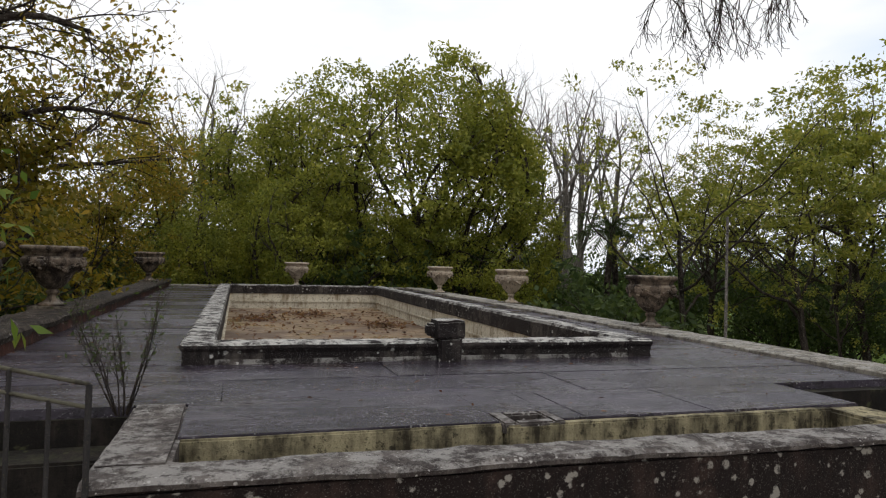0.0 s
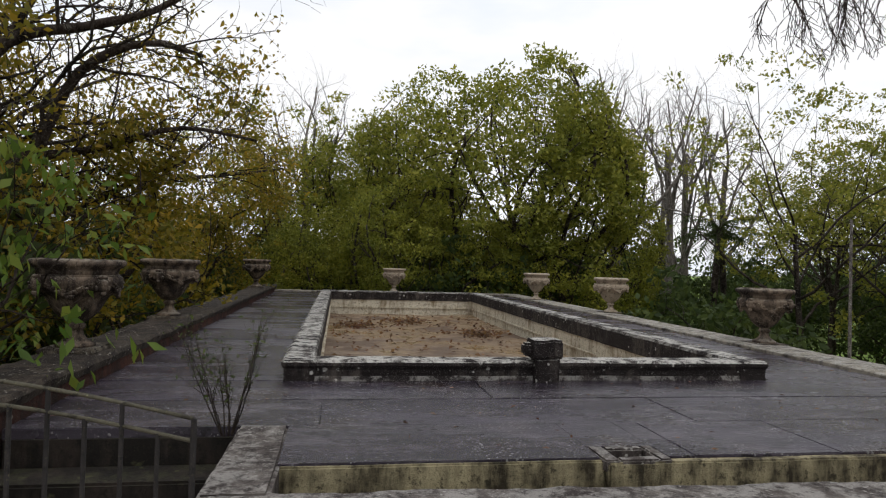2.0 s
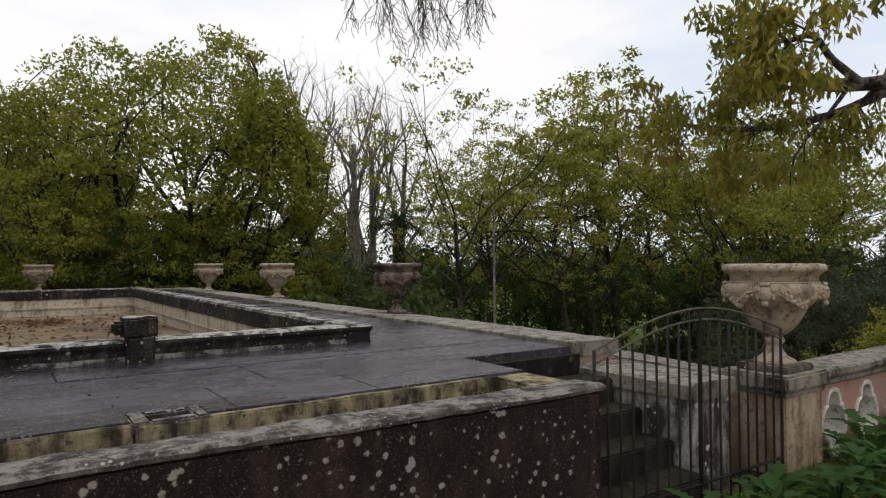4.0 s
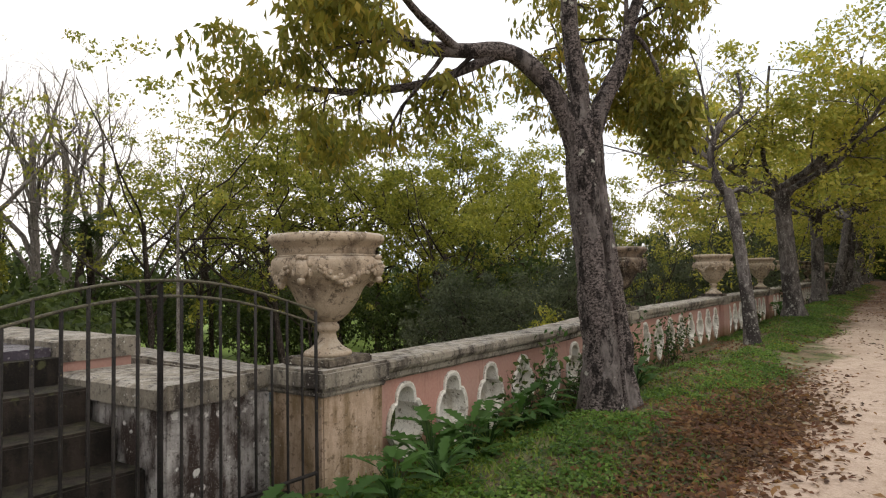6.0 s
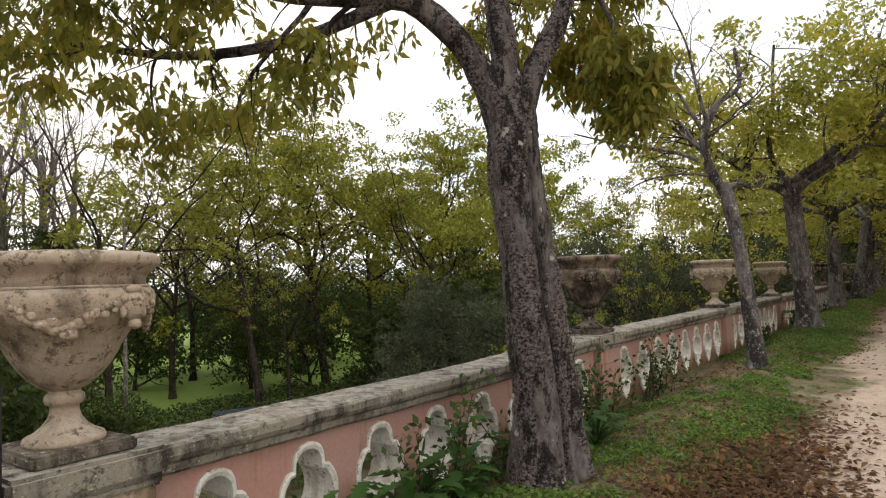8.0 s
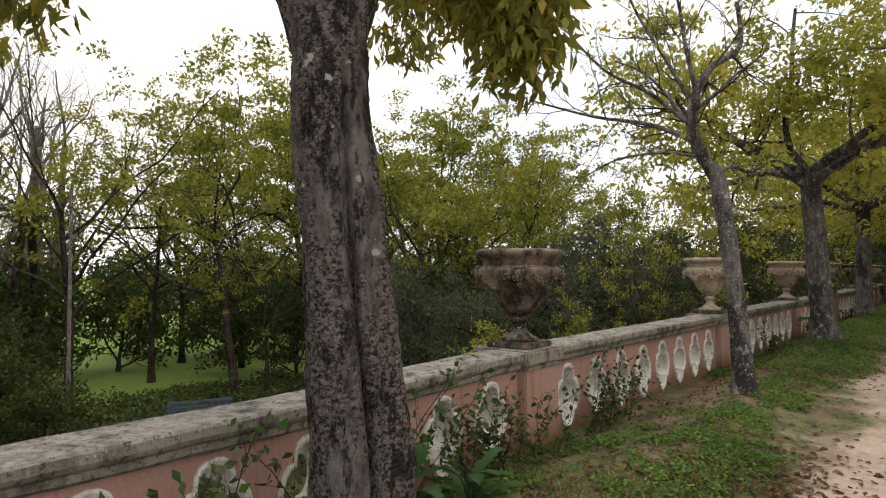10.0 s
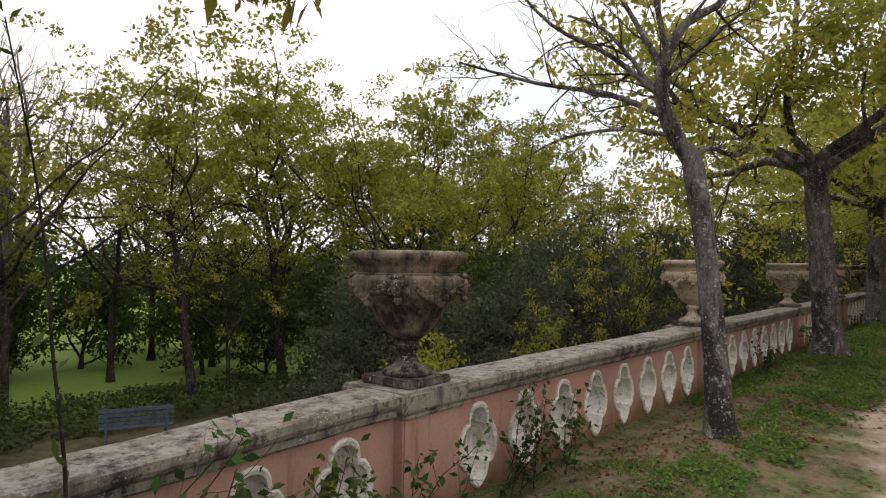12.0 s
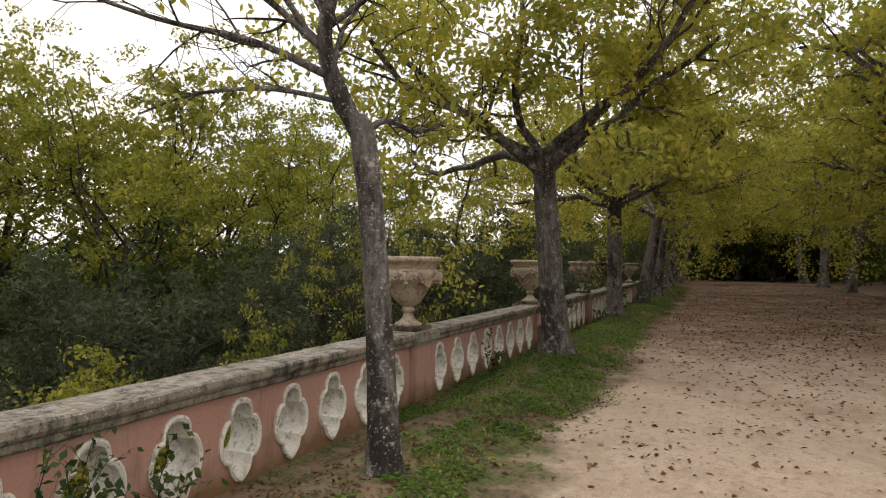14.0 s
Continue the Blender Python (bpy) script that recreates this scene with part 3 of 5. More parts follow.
def cell_mesh():
    """One wall cell with its opening cut right through."""
    pts, cz = hole_outline(0.0)
    outer = []
    for w, z in pts:
        dx, dz = w, z - cz
        s = min((CELL_W / 2) / abs(dx) if abs(dx) > 1e-6 else 1e9, ((CELL_T - cz) if dz > 0 else (cz - CELL_B)) / abs(dz) if abs(dz) > 1e-6 else 1e9)
        outer.append((dx * s, cz + dz * s))
    for corner in ((CELL_W / 2, CELL_T), (CELL_W / 2, CELL_B), (-CELL_W / 2, CELL_B), (-CELL_W / 2, CELL_T)):
        k = min(range(len(outer)), key=lambda i: math.hypot(outer[i][0] - corner[0], outer[i][1] - corner[1]))
        outer[k] = corner
    n = len(pts)
    verts, faces = [], []
    for y in (0.0, 0.26):
        verts += [(x, y, z) for x, z in pts] + [(x, y, z) for x, z in outer]
    for k in range(n):
        j = (k + 1) % n
        faces.append((k, j, n + j, n + k))
        faces.append((2 * n + k, 3 * n + k, 3 * n + j, 2 * n + j))
    return mesh_from("pierced_panel", verts, faces, M["pink"])


def surround_mesh():
    """White moulded surround that lines the opening and stands proud of the wall."""
    a, _ = hole_outline(0.0)
    b, _ = hole_outline(0.022)
    c, _ = hole_outline(0.04)
    n = len(a)
    rings = [[(x, 0.272, z) for x, z in a], [(x * 0.97, 0.12, 0.38 + (z - 0.38) * 0.97) for x, z in a], [(x * 0.985, -0.014, 0.38 + (z - 0.38) * 0.985) for x, z in a], [(x, -0.026, z) for x, z in b], [(x, -0.016, z) for x, z in c], [(x, 0.006, z) for x, z in c]]
    verts = [v for r in rings for v in r]
    faces = []
    for r in range(len(rings) - 1):
        for k in range(n):
            j = (k + 1) % n
            faces.append((r * n + k, r * n + j, (r + 1) * n + j, (r + 1) * n + k))
    me = mesh_from("opening_surround", verts, faces, M["white"], True)
    me.set_sharp_from_angle(angle=0.6)
    return me


CELL, SURROUND = cell_mesh(), surround_mesh()
COPING = [(0.03, 0.755), (0.055, 0.775), (0.06, 0.815), (0.085, 0.835), (0.1, 0.86), (0.1, 0.905), (0.085, 0.92), (-0.28, 0.925), (-0.34, 0.912), (-0.34, 0.84), (-0.3, 0.755)]


def wall_drop(x):
    """The first bay has sunk a little towards the gate."""
    return -0.065 * (1 - smooth(9.5, 12.3, x))


def build_bay(x0, x1, index):
    t = thing("balustrade_wall", "faded pink pierced balustrade wall with white-rimmed openings", "balustrade", None, "balustrade bays")
    width = x1 - x0
    step, first = (0.665, x0 + 0.38) if index == 0 else (0.675, x0 + 0.33)
    for k in range(8):
        x = first + step * k
        for me in (CELL, SURROUND):
            ob = part(me.name, me, None, t)
            ob.matrix_basis = Matrix.Translation((x, WALL_Y, wall_drop(x) - 0.02)) @ Matrix.Diagonal((step / CELL_W, 1, 1, 1))
    for a, b in ((x0, first - step / 2), (first + 7.5 * step, x1)):
        if b - a > 0.01:
            block("plain_panel", a, b, WALL_Y, WALL_Y + 0.26, -0.1, 0.77 + wall_drop(a), M["pink"], t, 0.0)
    bm = extrude_profile(COPING, (x0 - 0.02, WALL_Y, 0), (x1 + 0.02, WALL_Y, 0), steps=48, wobble=0.008)
    for v in bm.verts:
        v.co.z += wall_drop(v.co.x)
    part("coping", bm, M["coping"], t, "grey lichen-spotted stone coping")
    block("footing", x0 - 0.02, x1 + 0.02, WALL_Y - 0.02, WALL_Y + 0.36, -0.4, -0.052, M["pink"], t, 0.01)
    return t


def build_pier(x, index):
    t = thing("balustrade_pier", "pink limewashed pier with a lichen-spotted stone cap", "pier", None, "balustrade piers")
    h = 0.31
    d = 0.065 if index == 0 else 0.0
    block("shaft", x - h, x + h, WALL_Y - 0.09, WALL_Y + 0.44, -0.4, 0.76 - d, M["pierstone"] if index == 0 else M["pink"], t, 0.012, 0.003, 4)
    bm = bmesh.new()
    add_box(bm, x - h - 0.02, x + h + 0.02, WALL_Y - 0.11, WALL_Y + 0.46, 0.745 - d, 0.79 - d, 0.012, 0.003)
    add_box(bm, x - h - 0.045, x + h + 0.045, WALL_Y - 0.135, WALL_Y + 0.485, 0.792 - d, 0.93 - d, 0.02, 0.004)
    part("cap", bm, M["coping"], t, "stained grey stone cap")
    block("urn_plinth", x - 0.235, x + 0.235, 3.22 - 0.235, 3.22 + 0.235, 0.925 - d, URN_Z + 0.002 - d, M["plinth"], t, 0.014, 0.004)
    return t


for k, x in enumerate(PIER_X):
    build_pier(x, k)
    if k + 1 < len(PIER_X):
        build_bay(x + 0.31, PIER_X[k + 1] - 0.31, k)


# ---- raised water tank ----
SLAB = 1.06
BX0, BX1, BY0, BY1 = -0.65, 3.6, 5.83, 18.25
LEFT, RIGHT, BACK = -2.1, 4.95, 20.4
T0, T1 = 3.17, 3.62


def build_tank():
    t = thing("water_tank", "raised stone water tank with wet dark slabs and a cream basin", "tank")
    skew = lambda x: 0.1 * (3.74 - x) / 4.56
    bm = bmesh.new()
    add_box(bm, -0.8, 3.72, 2.88, T0, -0.3, 1.035, 0.02, 0.008, 30)
    for v in bm.verts:
        v.co.y += skew(v.co.x)
    part("front_wall", bm, M["tankwall"], t, "blackened front wall with lichen rosettes")
    bm = extrude_profile([(0.012, 1.03), (0.012, 1.05), (-0.02, 1.065), (-0.24, 1.062), (-0.25, 1.03)], (-0.82, 2.88, 0), (3.74, 2.88, 0), steps=90, wobble=0.012)
    for v in bm.verts:
        v.co.y += skew(v.co.x)
    part("front_rim", bm, M["rim"], t, "pale worn stone rim")
    block("side_rim", -0.82, -0.52, 3.165, 4.35, 0.3, 1.07, M["rim"], t, 0.02, 0.008, 10, "rough pale stone rim")
    block("trough_end", 3.4, 3.74, 3.165, 3.61, 0.3, 1.05, M["yellow"], t, 0.02, 0.006, 6)
    block("trough_floor", -0.53, 3.42, 3.05, 3.65, 0.5, 0.78, M["yellow"], t, 0.0)
    block("trough_back_wall", -0.53, 1.14, T1 - 0.03, T1 - 0.001, 0.7, 1.052, M["yellow"], t, 0.01, 0.004, 8, "algae-yellow plaster with black drips")
    block("trough_back_wall", 1.14, 3.42, T1 - 0.07, T1 - 0.001, 0.7, 1.05, M["yellow"], t, 0.01, 0.004, 10)
    # drain stone with its square opening
    bm = bmesh.new()
    add_box(bm, 1.122, 1.21, T1 - 0.06, T1 + 0.198, 1.0, 1.064, 0.01, 0.004)
    add_box(bm, 1.21, 1.43, T1 - 0.06, T1 + 0.01, 1.0, 1.063, 0.01, 0.004)
    add_box(bm, 1.21, 1.43, T1 + 0.14, T1 + 0.198, 1.0, 1.063, 0.01, 0.004)
    add_box(bm, 1.43, 1.5, T1 - 0.06, T1 + 0.198, 1.0, 1.064, 0.01, 0.004)
    part("drain_frame", bm, M["rim"], t, "pale stone frame round a drain hole")
    block("drain_bottom", 1.2, 1.6, T1 - 0.05, T1 + 0.25, 0.8, 0.9, M["tankwall"], t, 0.0)
    # core under the slabs
    block("core", LEFT + 0.02, 3.6, T1 + 0.72, BY0 - 0.0, -2.5, 1.0, M["step"], t, 0.0)
    block("core", 3.6, RIGHT, 4.25, BY0, -2.5, 1.0, M["step"], t, 0.0)
    block("core", -0.82, 3.72, T1 + 0.02, T1 + 0.72, -0.3, 0.999, M["tankwall"], t, 0.0)
    block("core", LEFT + 0.02, BX0 + 0.12, BY0, BACK, -2.5, 1.0, M["tankwall"], t, 0.0)
    block("core", BX1 - 0.12, RIGHT, BY0, BACK, -2.5, 1.0, M["tankwall"], t, 0.0)
    block("core", BX0 + 0.12, BX1 - 0.12, BY1 - 0.12, BACK, -2.5, 1.0, M["tankwall"], t, 0.0)
    # basin
    lip = [(0.03, SLAB - 0.06), (0.03, SLAB), (0.012, SLAB + 0.04), (0.02, SLAB + 0.09), (0.05, SLAB + 0.13), (0.05, SLAB + 0.155), (0.02, SLAB + 0.172), (-0.2, SLAB + 0.172), (-0.22, SLAB + 0.14), (-0.22, SLAB - 0.06)]
    for a, b in (((BX0, BY0), (BX1, BY0)), ((BX1, BY0), (BX1, BY1)), ((BX1, BY1), (BX0, BY1)), ((BX0, BY1), (BX0, BY0))):
        d = (Vector((*b, 0)) - Vector((*a, 0))).normalized() * 0.03
        bm = extrude_profile(lip, Vector((*a, 0)) - d, Vector((*b, 0)) + d, steps=40, wobble=0.006)
        part("basin_lip", bm, M["lip"], t, "worn moulded stone lip with black stains")
    w = 0.2
    block("basin_wall", BX0 + w, BX1 - w, BY1 - w, BY1 - w + 0.06, 0.45, SLAB + 0.1, M["cream"], t, 0.0, label="stained cream plaster")
    block("basin_wall", BX0 + w, BX1 - w, BY0 + w - 0.06, BY0 + w, 0.45, SLAB + 0.1, M["cream"], t, 0.0)
    block("basin_wall", BX0 + w - 0.06, BX0 + w, BY0 + w, BY1 - w, 0.45, SLAB + 0.1, M["cream"], t, 0.0)
    block("basin_wall", BX1 - w, BX1 - w + 0.06, BY0 + w, BY1 - w, 0.45, SLAB + 0.1, M["cream"], t, 0.0)
    bm = bmesh.new()
    add_box(bm, BX0 + w, BX1 - w, BY1 - w - 0.03, BY1 - w, 0.78, 0.81, 0.006)
    add_box(bm, BX1 - w - 0.03, BX1 - w, BY0 + w, BY1 - w - 0.03, 0.78, 0.81, 0.006)
    add_box(bm, BX0 + w, BX0 + w + 0.03, BY0 + w, BY1 - w - 0.03, 0.78, 0.81, 0.006)
    part("water_line_ledge", bm, M["cream"], t)
    bm = bmesh.new()
    bmesh.ops.create_grid(bm, x_segments=40, y_segments=90, size=0.5, matrix=Matrix.Translation(((BX0 + BX1) / 2, (BY0 + BY1) / 2, 0.62)) @ Matrix.Diagonal((BX1 - BX0 - 0.4, BY1 - BY0 - 0.4, 1, 1)))
    for v in bm.verts:
        v.co.z += 0.03 * noise.noise(v.co * 0.9) + 0.012 * noise.noise(v.co * 5)
    part("basin_floor", bm, M["mud"], t, "muddy floor with shallow puddles")
    # spout post on the near lip
    px, py = 1.52, BY0 - 0.02
    bm = bmesh.new()
    add_box(bm, px - 0.1, px + 0.1, py - 0.1, py + 0.1, SLAB - 0.02, SLAB + 0.2, 0.015, 0.008)
    add_box(bm, px - 0.125, px + 0.125, py - 0.12, py + 0.12, SLAB + 0.2, SLAB + 0.36, 0.02, 0.012, 2)
    add_box(bm, px - 0.2, px - 0.11, py - 0.05, py + 0.06, SLAB + 0.22, SLAB + 0.33, 0.02, 0.01)
    part("spout_post", bm, M["lip"], t, "blackened stone spout block")
    # parapets
    coping_r = [(0.0, SLAB - 0.1), (0.0, SLAB + 0.03), (0.015, SLAB + 0.04), (0.05, SLAB + 0.042), (0.57, SLAB + 0.036), (0.58, SLAB + 0.01), (0.58, SLAB - 0.1)]
    bm = extrude_profile([(o, h) for o, h in coping_r], (RIGHT, 4.3, 0), (RIGHT, BACK + 0.5, 0), steps=70, wobble=0.008)
    part("parapet_coping", bm, M["coping"], t, "low pale lichen-spotted parapet coping")
    block("parapet_wall", RIGHT + 0.03, RIGHT + 0.52, 4.32, BACK + 0.5, -2.6, SLAB - 0.09, M["pink"], t, 0.0)
    block("parapet_coping", LEFT - 0.6, RIGHT, BACK, BACK + 0.55, SLAB - 0.2, SLAB + 0.035, M["coping"], t, 0.02, 0.008, 30)
    block("parapet_wall", LEFT - 0.5, LEFT - 0.03, 3.6, BACK + 0.4, -2.6, SLAB + 0.1, M["redwall"], t, 0.0, label="dark red parapet wall")
    bm = extrude_profile([(0.0, SLAB + 0.09), (0.02, SLAB + 0.15), (0.0, SLAB + 0.18), (-0.5, SLAB + 0.18), (-0.54, SLAB + 0.15), (-0.54, SLAB + 0.09)], (LEFT, 3.55, 0), (LEFT, BACK + 0.4, 0), steps=110, wobble=0.02)
    part("parapet_coping", bm, M["mosscoping"], t, "dark mossy parapet coping")
    for x, y in TANK_URNS:
        z = SLAB + 0.03 if x > 0 else SLAB + 0.17
        block("urn_plinth", x - 0.22, x + 0.22, y - 0.22, y + 0.22, z, z + 0.045 if x < 0 else 1.105, M["plinth"], t, 0.012, 0.004)
    # retaining walls below
    for k in range(5):
        block("pit_step", 3.73, 4.96, 4.16 - 0.3 * (k + 1), 4.2 - 0.3 * k, -1.4, 0.84 - 0.2 * k, M["step"], t, 0.015, 0.006, 6)
        block("pit_step", -2.08, -0.83, 4.26 - 0.26 * (k + 1), 4.3 - 0.26 * k, -1.4, 0.86 - 0.19 * k, M["step"], t, 0.015, 0.006, 6)
    block("pit_side_wall", 4.98, 5.5, 3.12, 4.3, -1.4, 0.8, M["greywash"], t, 0.02, 0.006, 8, "limewashed wall stained black beside the steps")
    bm = extrude_profile([(0.0, 0.77), (0.0, 0.88), (0.03, 0.9), (0.56, 0.896), (0.58, 0.77)], (RIGHT - 0.01, 3.07, 0), (RIGHT - 0.01, 4.295, 0), steps=16, wobble=0.008)
    part("parapet_coping", bm, M["coping"], t)
    slant = pose(5.93, 3.5, 0, 0, 0, -8.5)
    far = block("pit_side_wall", -0.14, 0.12, 0.02, 7.0, -2.6, 0.7, M["greywash"], t, 0.02, 0.006, 14)
    far.matrix_basis = slant
    far = block("parapet_coping", -0.19, 0.17, 0.0, 7.0, 0.705, 0.85, M["coping"], t, 0.02, 0.008, 24)
    far.matrix_basis = slant
    block("pit_front_wall", 5.475, 6.03, 3.12, 3.32, -2.6, 0.02, M["tankwall"], t, 0.02, 0.006, 4)
    block("pit_side_wall", LEFT - 0.3, LEFT + 0.02, 2.9, 4.3, -0.4, 1.0, M["tankwall"], t, 0.02, 0.006, 6)
    return t


tank = build_tank()


def build_slabs():
    """Large wet paving slabs round the basin, with open joints."""
    rows = [(T1, 4.36, [-0.53, 1.66, 2.55, 3.72]), (4.362, 5.1, [LEFT, -0.35, 2.1, RIGHT]), (5.102, BY0, [LEFT, 0.9, 3.1, RIGHT])]
    g = 0.0015
    spec = []
    for y0, y1, xs in rows:
        for a, b in zip(xs, xs[1:]):
            spec.append((a, b, y0, y1))
    ys = [BY0, 7.1, 8.6, 10.2, 11.7, 13.3, 14.8, 16.4, BY1]
    for a, b in zip(ys, ys[1:]):
        spec.append((LEFT, BX0, a, b))
        spec.append((BX1, 4.7, a, b))
        spec.append((4.7, RIGHT, a, b))
    for a, b in zip([LEFT, 0.2, 2.1, 4.0], [0.2, 2.1, 4.0, RIGHT]):
        spec.append((a, b, BY1, BACK))
    rng = random.Random(12)
    for a, b, y0, y1 in spec:
        dz = rng.uniform(-0.003, 0.003)
        bm = bmesh.new()
        z0 = 0.995
        if y0 == T1 and a < 1.5 < b:
            add_box(bm, a + g, 1.12, y0 + g, y1 - g, z0, SLAB + dz, 0.002)
            add_box(bm, 1.12, 1.502, y0 + 0.2, y1 - g, z0, SLAB + dz, 0.002)
            add_box(bm, 1.502, b - g, y0 + g, y1 - g, z0, SLAB + dz, 0.002)
        else:
            add_box(bm, a + g, b - g, y0 + g, y1 - g, z0, SLAB + dz, 0.005)
        part("paving_slab", bm, M["slab"], tank)


# ---- trees ----
def grow_paths(rng, start, heading, length, radius, level, spec, out, limb=-1):
    """One branch as a bent path, then its children; spec holds a row per level."""
    s = spec[level]
    n = s.get("n", 5)
    pts, radii = [Vector(start)], [radius]
    d = Vector(heading).normalized()
    for k in range(n):
        d = (d + Vector((rng.gauss(0, 1), rng.gauss(0, 1), rng.gauss(0, 1))) * s["bend"] + Vector((0, 0, s["up"]))).normalized()
        pts.append(pts[-1] + d * (length / n))
        radii.append(radius * (1 - (1 - s["taper"]) * (k + 1) / n))
    add_branch(rng, pts, radii, length, level, spec, out, limb)


def add_branch(rng, pts, radii, length, level, spec, out, limb=-1):
    """Stores a finished branch and grows its children from it."""
    n = len(pts) - 1
    if level == 1:
        limb = len(out)
    out.append((level, pts, radii, limb))
    if level + 1 >= len(spec):
        return
    c = spec[level + 1]
    count = c["count"] if isinstance(c["count"], int) else rng.randint(*c["count"])
    for k in range(count):
        f = c["from"] + (1 - c["from"]) * (k + rng.uniform(0.2, 0.9)) / count
        i = min(n - 1, int(f * n))
        g = f * n - i
        p = pts[i].lerp(pts[i + 1], g)
        base = (pts[i + 1] - pts[i]).normalized()
        around = base.cross(Vector((0.3, 0.2, 1))).normalized() if abs(base.z) < 0.9 else Vector((1, 0, 0))
        around = Matrix.Rotation(k * 2.4 + rng.uniform(-0.6, 0.6), 3, base) @ around
        a = radians(c["angle"] + rng.uniform(-14, 14))
        h = base * math.cos(a) + around * math.sin(a)
        h.z *= c.get("flat", 1.0)
        r = radii[i] * c["thin"] * rng.uniform(0.8, 1.1)
        grow_paths(rng, p, h, length * c["len"] * rng.uniform(0.7, 1.2) * (1.15 - 0.45 * f), r, level + 1, spec, out, limb)


def bend_limb(rng, pts, r0, r1, spec, out):
    """A limb along given corners, rounded off between them."""
    pts = [Vector(p) for p in pts]
    fine = []
    for k in range(len(pts) - 1):
        a, b = pts[max(0, k - 1)], pts[min(len(pts) - 1, k + 2)]
        for m in range(4):
            f = m / 4
            p, q = pts[k], pts[k + 1]
            t1, t2 = (q - a) * 0.5, (b - p) * 0.5
            fine.append(p * (2 * f ** 3 - 3 * f * f + 1) + t1 * (f ** 3 - 2 * f * f + f) + q * (3 * f * f - 2 * f ** 3) + t2 * (f ** 3 - f * f))
    fine.append(pts[-1])
    n = len(fine)
    radii = [(r0 + (r1 - r0) * k / (n - 1)) * (1 + 0.08 * rng.uniform(-1, 1)) for k in range(n)]
    length = sum((b - a).length for a, b in zip(fine, fine[1:]))
    add_branch(rng, fine, radii, length, 1, spec, out)


def leaf_mesh(name, centres, rng, per, spread, size, aspect, material, droop=0.0):
    """Single leaves, each a bent pair of triangles, scattered round the twigs."""
    n = len(centres) * per
    c = np.repeat(np.asarray(centres, dtype=np.float64), per, axis=0)
    ball = rng.normal(0, 1, (n, 3))
    ball *= (rng.random((n, 1)) ** 0.4) / np.linalg.norm(ball, axis=1)[:, None]
    c = c + ball * np.array([spread, spread, spread * 0.6]) * np.repeat(rng.uniform(0.6, 1.25, (len(centres), 1)), per, axis=0)
    ax = rng.normal(0, 1, (n, 3))
    ax[:, 2] -= droop
    ax /= np.linalg.norm(ax, axis=1)[:, None]
    nr = rng.normal(0, 1, (n, 3))
    nr[:, 2] += 0.8
    sd = np.cross(ax, nr)
    sd /= np.linalg.norm(sd, axis=1)[:, None] + 1e-9
    up = np.cross(sd, ax)
    ln = size * rng.uniform(0.65, 1.25, (n, 1))
    a, m1, b, m2 = c, c + ax * ln * 0.45 + sd * ln * aspect * 0.5 + up * ln * 0.07, c + ax * ln, c + ax * ln * 0.45 - sd * ln * aspect * 0.5 + up * ln * 0.07
    verts = np.stack((a, m1, b, m2), axis=1).reshape(-1, 3)
    me = bpy.data.meshes.new(name)
    me.vertices.add(4 * n)
    me.vertices.foreach_set("co", verts.astype(np.float32).ravel())
    me.loops.add(4 * n)
    me.loops.foreach_set("vertex_index", np.arange(4 * n, dtype=np.int32))
    me.polygons.add(n)
    me.polygons.foreach_set("loop_start", np.arange(0, 4 * n, 4, dtype=np.int32))
    me.materials.append(material)
    me.update(calc_edges=True)
    me.validate()
    return me


def sample_twigs(paths, levels, step):
    out = []
    for level, pts, radii, limb in paths:
        if level in levels:
            for a, b in zip(pts, pts[1:]):
                k = max(1, int((b - a).length / step))
                for i in range(k):
                    out.append(tuple(a.lerp(b, (i + 1) / k)))
    return out


def knotty(path, radii, bark):
    """A trunk with a flared foot and an uneven, slightly fluted surface."""
    rings, sides, verts, faces = 34, 20, [], []
    for k in range(rings + 1):
        f = k / rings * (len(path) - 1)
        i = min(len(path) - 2, int(f))
        c = Vector(path[i]).lerp(Vector(path[i + 1]), f - i)
        r = radii[i] + (radii[i + 1] - radii[i]) * (f - i)
        r *= 1 + 0.45 * math.exp(-max(0.0, c.z - 0.05) / 0.2)
        for n in range(sides):
            a = 2 * math.pi * n / sides
            d = Vector((math.cos(a), math.sin(a), 0))
            p = c + d * r
            verts.append(p + d * r * (0.13 * noise.noise(Vector((d.x * 1.6, d.y * 1.6, c.z * 0.9 + r * 40))) + 0.06 * noise.noise(p * 9)))
    for k in range(rings):
        for n in range(sides):
            t = (n + 1) % sides
            faces.append((k * sides + n, k * sides + t, (k + 1) * sides + t, (k + 1) * sides + n))
    faces.append(tuple(rings * sides + n for n in range(sides)))
    return mesh_from("trunk", verts, faces, bark, True)


